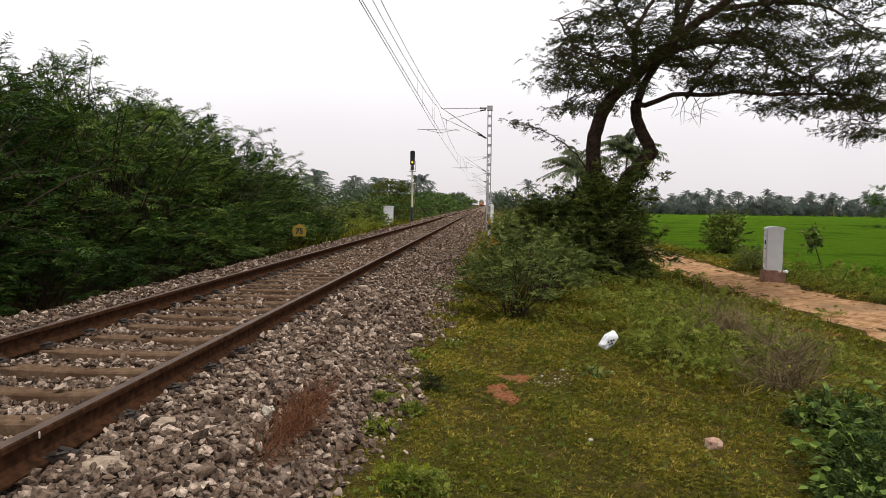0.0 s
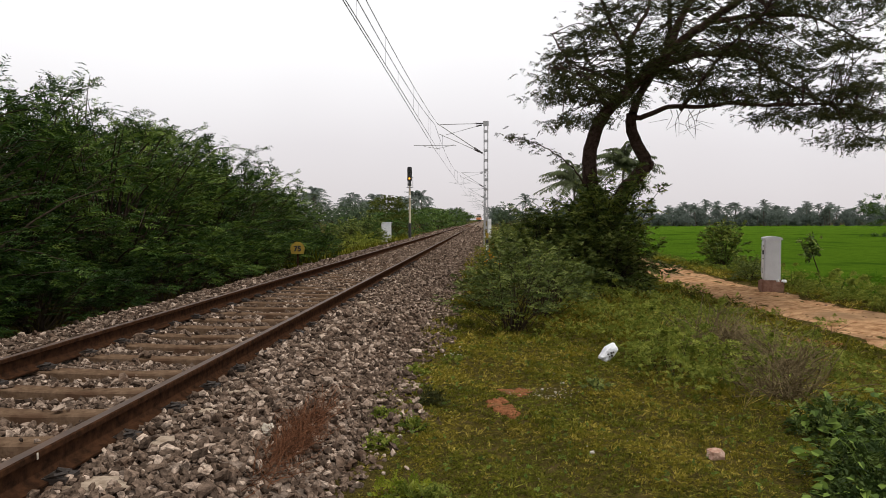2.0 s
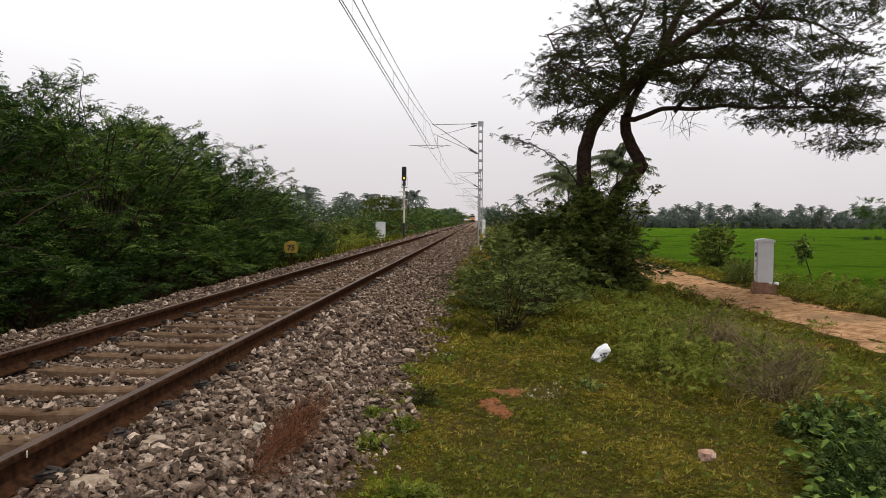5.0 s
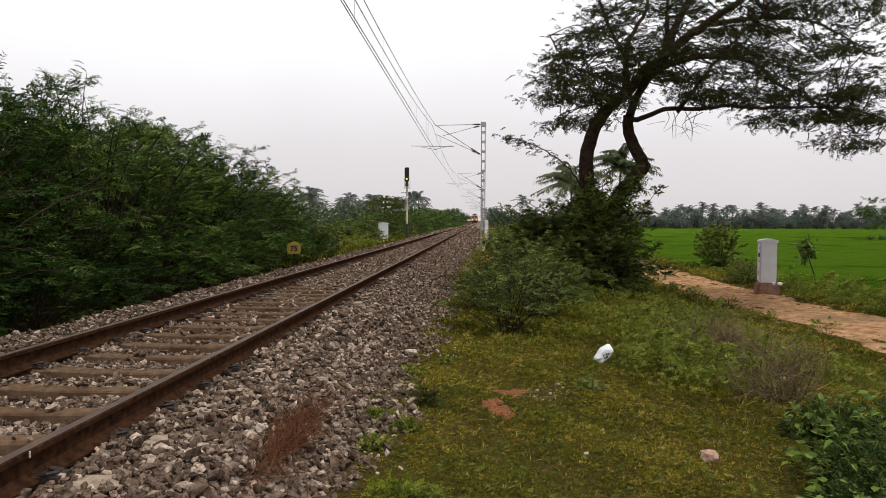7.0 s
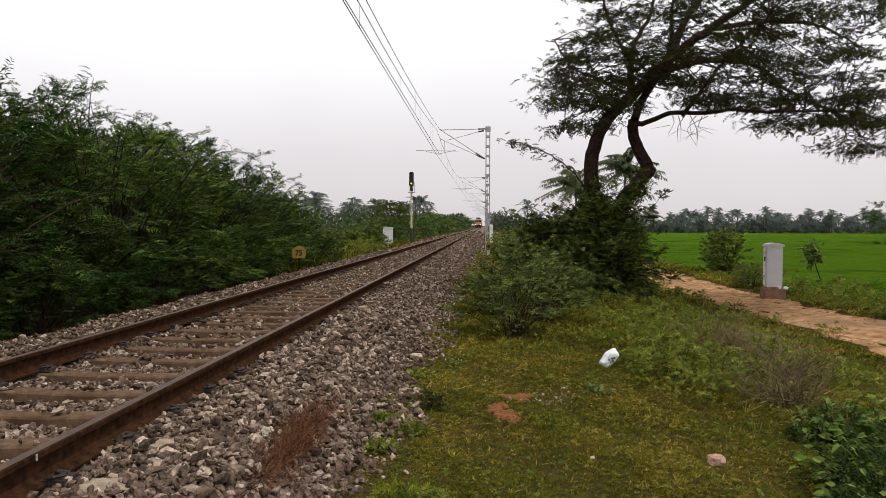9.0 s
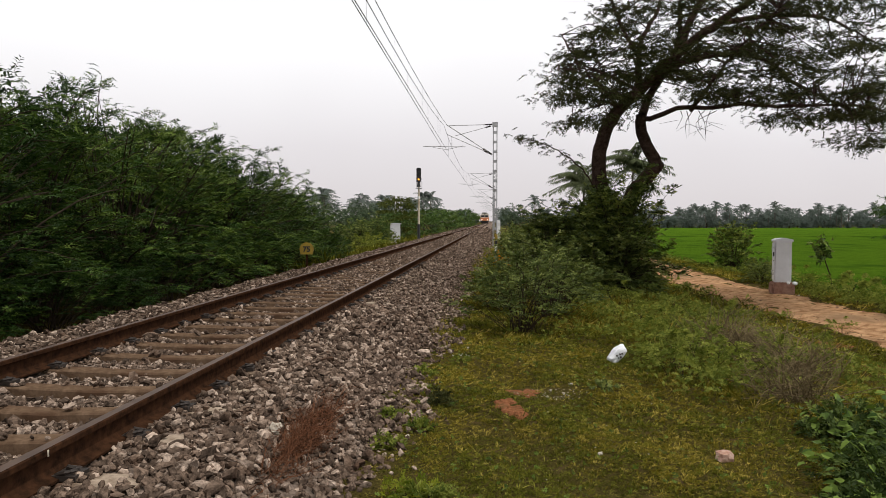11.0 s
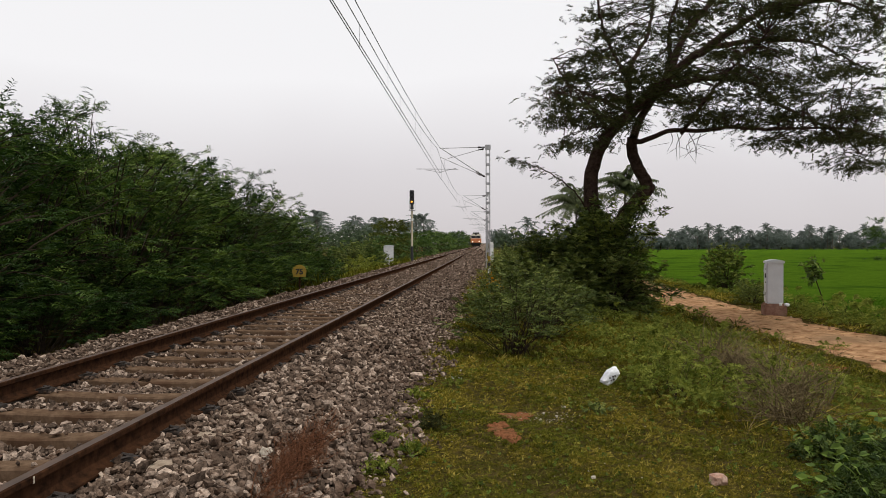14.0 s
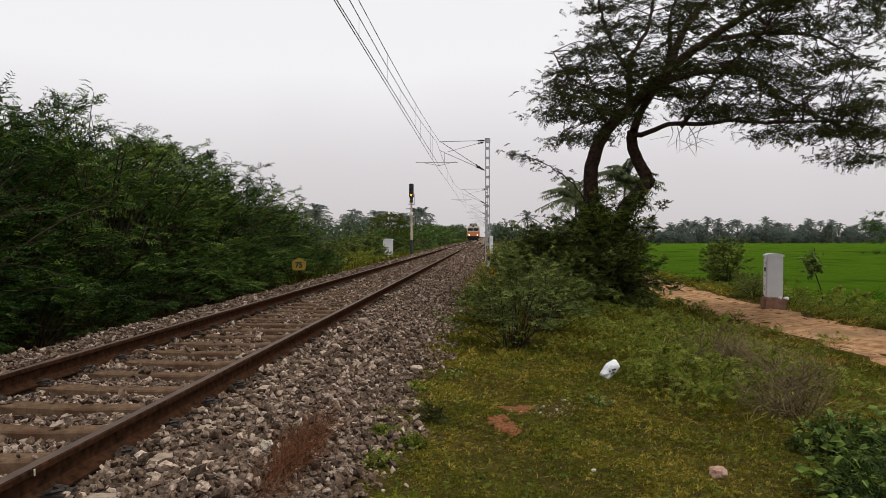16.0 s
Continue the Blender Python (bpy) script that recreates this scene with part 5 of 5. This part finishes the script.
for x0, x1, y0, y1, den, ln, wd in ((-1.0, 5.9, -9, 2.6, 420, 0.035, 0.007), (-1.1, 2.8, 2.6, 5.5, 4600, 0.019, 0.0042), (-1.1, 4.0, 5.5, 9, 2700, 0.023, 0.0058), (-1.0, 5.9, 9, 15, 700, 0.048, 0.010), (-0.9, 6.0, 15, 40, 90, 0.10, 0.020), (7.9, 10.4, 6, 40, 120, 0.11, 0.016)):
    x, y = scatter(rg, x0, x1, y0, y1, den)
    tone = np.sin(x * 2.3 + 2 * np.sin(y * 1.1)) * np.sin(y * 1.9 - x) + 0.7 * np.sin(x * 9 + y * 4) * np.sin(y * 7 - x * 3) + rg.normal(0, 0.55, len(x))
    keep = rg.uniform(0, 1, len(x)) < 0.72 + 0.5 * np.sin(x * 17 + 3 * np.sin(y * 8)) * np.sin(y * 13 + 2 * np.sin(x * 11))
    for pick, pile in ((keep & (tone >= 0.2), turf), (keep & (tone < 0.2), green_turf)):
        pile.append(blades(rg, x[pick], y[pick], ln, wd, 1.3))
green_turf.append(blades(rg, rg.uniform(-9.0, -6.1, 900), rg.uniform(24, 70, 900), 0.28, 0.035))
tagged(part_np("grass", *joined(*turf), M_GRASS), "short patchy straw-tinted grass on the bank", "grass", kind="stuff")
tagged(part_np("green_grass", *joined(*green_turf), M_GRASS_GREEN), "short fresh green grass on the bank", "grass", kind="stuff")
# taller weedy grass down the bank towards the road
sets = []
for x0, x1, y0, y1, den, ln, wd in ((1.9, 4.5, 5.5, 10, 60, 0.11, 0.0035), (1.2, 4.5, 10, 18, 40, 0.15, 0.006)):
    x, y = scatter(rg, x0, x1, y0, y1, den)
    sets.append(blades(rg, x, y, ln, wd, 0.9))
tagged(part_np("tall_grass", *joined(*sets), M_GRASS), "tall straggling grass on the bank by the road", "grass", kind="stuff")


def weed_cover(rng, spots, n, leaf, width, height, mat, name, label):
    """Low leafy weeds over stretches of the bank."""
    P = []
    for x0, x1, y0, y1, den in spots:
        x, y = scatter(rng, x0, x1, y0, y1, den)
        hump = height * (0.25 + 0.75 * np.clip(0.5 + 0.7 * np.sin(x * 2.2 + y * 0.7) * np.sin(y * 1.5 - x), 0, 1))
        P.append(np.stack([x, y, gz(x, y) + rng.uniform(0.1, 1, len(x)) * hump], -1))
    P = np.concatenate(P)
    D = rng.normal(0, 1, P.shape) * (1, 1, 0.4) + (0, 0, 0.5)
    return tagged(part_np(name, *sprays(rng, P, D, n, leaf * 2.2, leaf, width, 0.2), mat), label, "weeds", kind="stuff")


weed_cover(rg, [(1.5, 4.6, 6.2, 10, 170), (1.2, 4.6, 10, 16, 110), (8.5, 10.6, 7, 26, 55), (0.2, 2.2, 9.5, 12, 80)], 12, 0.028, 0.014, 0.30, M_WEED, "leafy_weeds", "low leafy green weeds over the bank")
weed_cover(rg, [(-0.9, 2.6, 2.8, 6.5, 45), (-0.9, 3.0, 6.5, 10, 40)], 6, 0.020, 0.013, 0.035, M_BROAD, "creeping_weeds", "small creeping weeds in the grass")
weed_cover(rg, [(10.5, 26, 14, 36, 22)], 5, 0.22, 0.05, 0.22, M_RICE, "rice_plants", "bright green young rice plants")
weed_cover(rg, [(8.7, 10.2, 7, 40, 40), (5.0, 5.7, 14, 30, 14)], 8, 0.07, 0.04, 0.32, M_WEED, "verge_weeds", "bushy green weeds along the road edge")


def broad_plant(rng, n, spread, h, leaf, mat, label):
    """A soft plant with broad heart-shaped leaves on thin stalks."""
    root = tagged(new("broadleaf_plant"), label, "plant", "broadleaf plants by the road bank")
    V, F, st = [], [], []
    for i in range(n):
        a = rng.uniform(0, 2 * math.pi)
        r = spread * math.sqrt(rng.uniform(0, 1))
        p = np.array([math.cos(a) * r, math.sin(a) * r, h * rng.uniform(0.25, 1.0) * (1 - 0.5 * (r / spread) ** 2)])
        o = np.array([math.cos(a), math.sin(a), rng.uniform(-0.5, 0.3)]) + rng.normal(0, 0.5, 3)
        o = unit(o * (1, 1, 0.6))
        s = unit(np.cross(o, (0, 0, 1) + rng.normal(0, 0.35, 3)))
        u = np.cross(s, o)
        ln = leaf * rng.uniform(0.6, 1.3)
        for sg in (-1, 1):
            b = len(V)
            V += [p, p + o * ln * 0.02 + s * sg * ln * 0.36 + u * ln * 0.10 - o * ln * 0.08, p + o * ln * 0.5 + s * sg * ln * 0.38 + u * ln * 0.08, p + o * ln - u * ln * 0.18]
            F.append((b, b + 1, b + 2, b + 3) if sg > 0 else (b + 3, b + 2, b + 1, b))
        if i % 3 == 0:
            st.append((spline([(0.15 * p[0], 0.15 * p[1], -0.03), (0.6 * p[0], 0.6 * p[1], p[2] * 0.7), p], 5), (0.006, 0.005, 0.004, 0.004, 0.003)))
    part_np("foliage", np.array(V), np.array(F), mat, root)
    tagged(part_np("stalk_growth", *tubes(st, 4), mat, root), kind="stuff")
    return root


def small_clump(name, label, x, y, n, r, h, leaf, width, mat):
    root = tagged(new(name), label, "plant")
    d = ball_dirs(rg, n, 0.0)
    P = d * (r, r, h) * rg.uniform(0.3, 1, (len(d), 1))
    part_np("foliage", *sprays(rg, P, d + rg.normal(0, 0.5, d.shape), 8, leaf * 2, leaf, width, 0.2), mat, root)
    part_np("stem", *tubes([(np.array([(0, 0, -0.04), (0, 0.01, h * 0.3), (0.02, 0, h * 0.7)]), (0.008, 0.006, 0.003))], 5), M_TWIG, root)
    root.location = (x, y, float(gz(x, y)))
    return root


for x, y, n, sp, h in ((2.35, 4.35, 34, 0.42, 0.30), (2.9, 4.9, 44, 0.5, 0.44), (2.08, 3.95, 22, 0.26, 0.18), (3.35, 5.5, 40, 0.5, 0.46), (3.0, 4.2, 44, 0.42, 0.40), (3.75, 5.2, 40, 0.5, 0.60), (2.6, 5.4, 14, 0.3, 0.28)):
    small_clump("creeper_mat", "dark tangle of small creeper leaves at the edge of the grass", x, y, 330, sp, h * 0.85, 0.038, 0.022, M_DARKBUSH)
    broad_plant(rg, int(n * 2.3), sp * 1.1, h, 0.062, M_BROAD, "broad-leaved green creeper at the edge of the grass").location = (x, y, float(gz(x, y)) + 0.02)
small_clump("small_shrub", "low dark green shrub in the grass", -0.46, 6.05, 60, 0.12, 0.14, 0.035, 0.016, M_TREELEAF)
small_clump("small_shrub", "low dark green shrub in the grass", 1.05, 6.7, 45, 0.13, 0.07, 0.03, 0.016, M_BUSH)
small_clump("yellow_sprig_plant", "yellow-green sprigs at the edge of the ballast", -0.50, 4.0, 40, 0.17, 0.13, 0.034, 0.014, M_YFLOWER)
small_clump("yellow_sprig_plant", "yellow-green sprigs at the edge of the ballast", -0.36, 3.9, 90, 0.18, 0.13, 0.036, 0.018, M_WEED)
for x, y in ((-0.75, 4.9), (-0.85, 5.6), (-0.7, 7.2), (-0.55, 5.3)):
    small_clump("grass_edge_weed", "small green weed at the edge of the ballast", x, y, 40, 0.11, 0.07, 0.032, 0.02, M_WEED)


small_clump("flowering_weed", "weed with small orange flowers beside the banded post", 0.3, 22.6, 60, 0.28, 0.75, 0.045, 0.028, M_FLOWER)
flowers = small_clump("flowering_weed", "low weed with tiny white flowers in the grass", -0.34, 7.95, 34, 0.13, 0.07, 0.026, 0.014, M_WEED)
at = np.stack([rg.normal(0, 0.06, 9), rg.normal(0, 0.05, 9), rg.uniform(0.06, 0.09, 9)], -1)
part_np("blossom", *sprays(rg, at, rg.normal(0, 1, (9, 3)), 4, 0.012, 0.012, 0.011), M_WHITE, flowers, "tiny white blossom")


def sapling(x, y, h):
    root = tagged(new("sapling"), "thin young tree with a few dark leaves", "tree")
    q = spline([(0.12, 0, -0.1), (0.1, 0, h * 0.4), (-0.1, 0, h * 0.75), (-0.22, 0, h)], 10)
    part_np("trunk", *tubes([(q, np.linspace(0.022, 0.008, 10))], 6), M_TWIG, root)
    P = np.vstack([q[7 + i % 3] + rg.normal(0, 1, 3) * (0.11, 0.11, 0.10) for i in range(80)])
    part_np("crown", *sprays(rg, P, rg.normal(0, 1, P.shape), 6, 0.14, 0.10, 0.055, 0.2), M_DARKBUSH, root)
    root.location = (x, y, -0.9)


sapling(9.4, 20.6, 1.85)


# ---- brush, litter and bare soil ----
def brush(name, label, n, size, mat, m, flat=0.5, thick=0.003, lean=(0.5, 0.25, 0.25), wide=(1, 0.6, 0.25), fan=0.7):
    """A heap of thin dry twigs."""
    root = tagged(new(name), label, "dry brush")
    paths = []
    for i in range(n):
        d = unit(rg.normal(0, 1, 3) * (1, 0.6, flat) * fan + lean)
        a = rg.normal(0, 0.22, 3) * size * wide
        a[2] = abs(a[2])
        ln = size * rg.uniform(0.3, 0.9)
        e = a + d * ln
        e[2] = abs(e[2])
        paths.append((spline([a, (a + e) / 2 + rg.normal(0, 0.14, 3) * size, e], 6), np.linspace(thick, thick * 0.4, 6)))
    tagged(part_np("brushwood", *tubes(paths, 4), mat, root), kind="stuff")
    root.matrix_basis = m
    return root


brush("dry_twig_heap", "heap of dry reddish-brown twigs on the ballast", 520, 0.44, M_DRYRED, pose(-1.22, 4.45, 0.16, 0, 0, 0), 0.30, 0.0023, (0.0, 0.85, 0.10), (0.46, 4.2, 0.34), 0.34)
brush("dry_bramble", "tangle of dry grey-brown stems on the bank", 360, 0.8, M_DRY, pose(2.9, 9.0, -0.02), 0.5, 0.005, (0.3, 0.2, 0.12))
brush("dry_bramble", "tangle of dry grey-brown stems on the bank", 200, 0.7, M_DRY, pose(2.7, 6.5, -0.02, 0, 0, 200), 0.7, 0.004)
brush("dry_bramble", "tangle of dry grey-brown stems on the bank", 320, 0.8, M_DRY, pose(3.2, 7.7, -0.04, 0, 0, 60), 0.4, 0.005, (0.3, 0.2, 0.12))


def lump(name, label, category, size, mat, m, seed, sub=2, rough=0.16):
    bm = bmesh.new()
    bmesh.ops.create_icosphere(bm, subdivisions=sub, radius=0.5)
    r = random.Random(seed)
    off = Vector((r.uniform(0, 9), r.uniform(0, 9), r.uniform(0, 9)))
    for v in bm.verts:
        c = v.co.copy()
        box_like = c / max(abs(c.x), abs(c.y), abs(c.z)) * 0.5
        v.co = c.lerp(box_like, 0.55) * (1 + rough * noise.noise(c * 5 + off) * 2)
        v.co = Vector((v.co.x * size[0], v.co.y * size[1], v.co.z * size[2]))
    ob = part(name, bm, mat)
    ob.matrix_basis = m
    return tagged(ob, label, category)


bag = lump("plastic_bag", "crumpled white plastic bag lying in the grass", "plastic bag", (0.24, 0.13, 0.12), M_BAG, pose(1.395, 8.05, 0.085, 0, -48, 15), 4, 3, 0.10)
for k, (dx, dz, w) in enumerate(((-0.012, -0.005, 0.010), (0.022, 0.012, 0.011), (0.030, -0.020, 0.012), (0.004, -0.030, 0.009), (0.046, 0.018, 0.010))):
    mark = part("print_mark", rod((1.395 + dx, 8.05 - 0.075, 0.085 + dz), (1.395 + dx, 8.05 - 0.03, 0.085 + dz), w, w * 0.7, 7), M_DARKGREY, bag, "dark printing on the bag" if k == 0 else "")
    mark.matrix_parent_inverse = bag.matrix_basis.inverted()
lump("brick_fragment", "broken pale red brick lying in the grass", "brick", (0.118, 0.085, 0.085), M_BRICK, pose(1.53, 4.74, 0.03, 5, 8, 25), 7, 2, 0.10)
lump("pale_stone", "pale cream stone among the ballast", "stone", (0.075, 0.07, 0.085), M_PALESTONE, pose(-1.40, 4.42, 0.245, 10, 10, 30), 9, 2, 0.26)
for i, (x, y, sz) in enumerate(((0.72, 4.75, 0.04), (-0.62, 5.1, 0.045), (0.55, 6.7, 0.035), (0.66, 6.6, 0.03), (0.75, 6.85, 0.04), (0.5, 6.5, 0.03), (1.6, 7.4, 0.03), (-0.3, 8.6, 0.04), (9.3, 16.8, 0.16), (7.9, 18.9, 0.07), (3.4, 10.6, 0.05), (4.2, 10.2, 0.06))):
    lump("pebble", "small pale pebble in the grass", "stone", (sz, sz * 0.8, sz * 0.6), M_PALESTONE, pose(x, y, float(gz(x, y)) + sz * 0.2, 0, 0, i * 40), i, 1, 0.2)
for i in range(46):
    y = rg.uniform(8, 30)
    x = float(path_x(y)) + rg.uniform(-1.2, 1.2)
    sz = rg.uniform(0.03, 0.08)
    lump("road_stone", "brown stone lying on the dirt road", "stone", (sz, sz * 0.8, sz * 0.6), M_BRICKBASE, pose(x, y, float(gz(x, y)) + 0.03, 0, 0, i * 40), 50 + i, 1, 0.2)


clods = []
for k in range(650):
    y = rg.uniform(8, 32)
    x = float(path_x(y)) + rg.choice((-1, 1)) * abs(rg.normal(0.75, 0.32))
    v, f = coarse[k % 8]
    clods.append((v * rg.uniform(0.008, 0.034) * (1, 1, 0.7) + (x, y, float(gz(x, y)) + 0.03), f))
tagged(part_np("road_clods", *joined(*clods), M_PATH), "crumbs of red earth strewn over the road", "gravel", kind="stuff")


lump("discarded_bottle", "crushed white plastic bottle beside the cabinet", "bottle", (0.20, 0.09, 0.09), M_WHITE, pose(7.98, 19.36, -0.07, 0, 10, 40), 61, 2, 0.12)
lump("discarded_cup", "small white cup lying beside the cabinet", "cup", (0.10, 0.09, 0.09), M_WHITE, pose(7.82, 19.37, -0.07, 0, 60, 10), 62, 2, 0.12)


def soil_patch(x, y, rx, ry, seed):
    n, rings = 40, 7
    V, F = [(x, y, float(gz(x, y)) + 0.012)], []
    r = random.Random(seed)
    ph = [r.uniform(0, 6.28) for _ in range(4)]
    for k in range(1, rings + 1):
        for i in range(n):
            a = 2 * math.pi * i / n
            w = (k / rings) * (1 + 0.28 * math.sin(2 * a + ph[0]) + 0.22 * math.sin(3 * a + ph[1]) + 0.2 * math.sin(7 * a + ph[2]))
            px, py = x + rx * w * math.cos(a), y + ry * w * math.sin(a)
            V.append((px, py, float(gz(px, py)) + 0.012 * (1 - (k / rings) ** 3) + (0.004 if k < rings else -0.006)))
    bm = bmesh.new()
    vs = [bm.verts.new(v) for v in V]
    for i in range(n):
        bm.faces.new((vs[0], vs[1 + i], vs[1 + (i + 1) % n]))
        for k in range(rings - 1):
            a, b = 1 + k * n, 1 + (k + 1) * n
            bm.faces.new((vs[a + i], vs[b + i], vs[b + (i + 1) % n], vs[a + (i + 1) % n]))
    return tagged(part("soil_patch", bm, M_RED, smooth=True), "bare patch of red laterite soil in the grass", "soil", kind="structure")


soil_patch(0.29, 6.58, 0.13, 0.20, 1)
soil_patch(0.10, 5.98, 0.09, 0.16, 2)
soil_patch(0.19, 5.76, 0.10, 0.14, 5)
soil_patch(4.5, 9.7, 0.5, 0.5, 3)
soil_patch(4.45, 10.6, 0.35, 0.3, 6)
soil_patch(4.9, 11.2, 0.45, 0.5, 4)

# pale chips scattered round the bare soil
chips = []
for k in range(150):
    x, y = (0.58 + rg.normal(0, 0.16), 6.5 + rg.normal(0, 0.14)) if k < 90 else (rg.uniform(-0.3, 2.2), rg.uniform(4.2, 8.5))
    v, f = fine[k % 12]
    chips.append((v * rg.uniform(0.002, 0.0055) + (x, y, float(gz(x, y)) + 0.018), f))
tagged(part_np("pale_chips", *joined(*chips), M_PALESTONE), "small pale stone chips scattered in the grass", "gravel", kind="stuff")

# ---- keys ----
def motions():
    rows = [(t, pose(TRACK_X, 174 + 16.5 * (16.0 - t), RAIL_Z)) for t in (0.0, 4.0, 8.0, 12.0, 16.0)]
    walk(loco, rows)


motions()
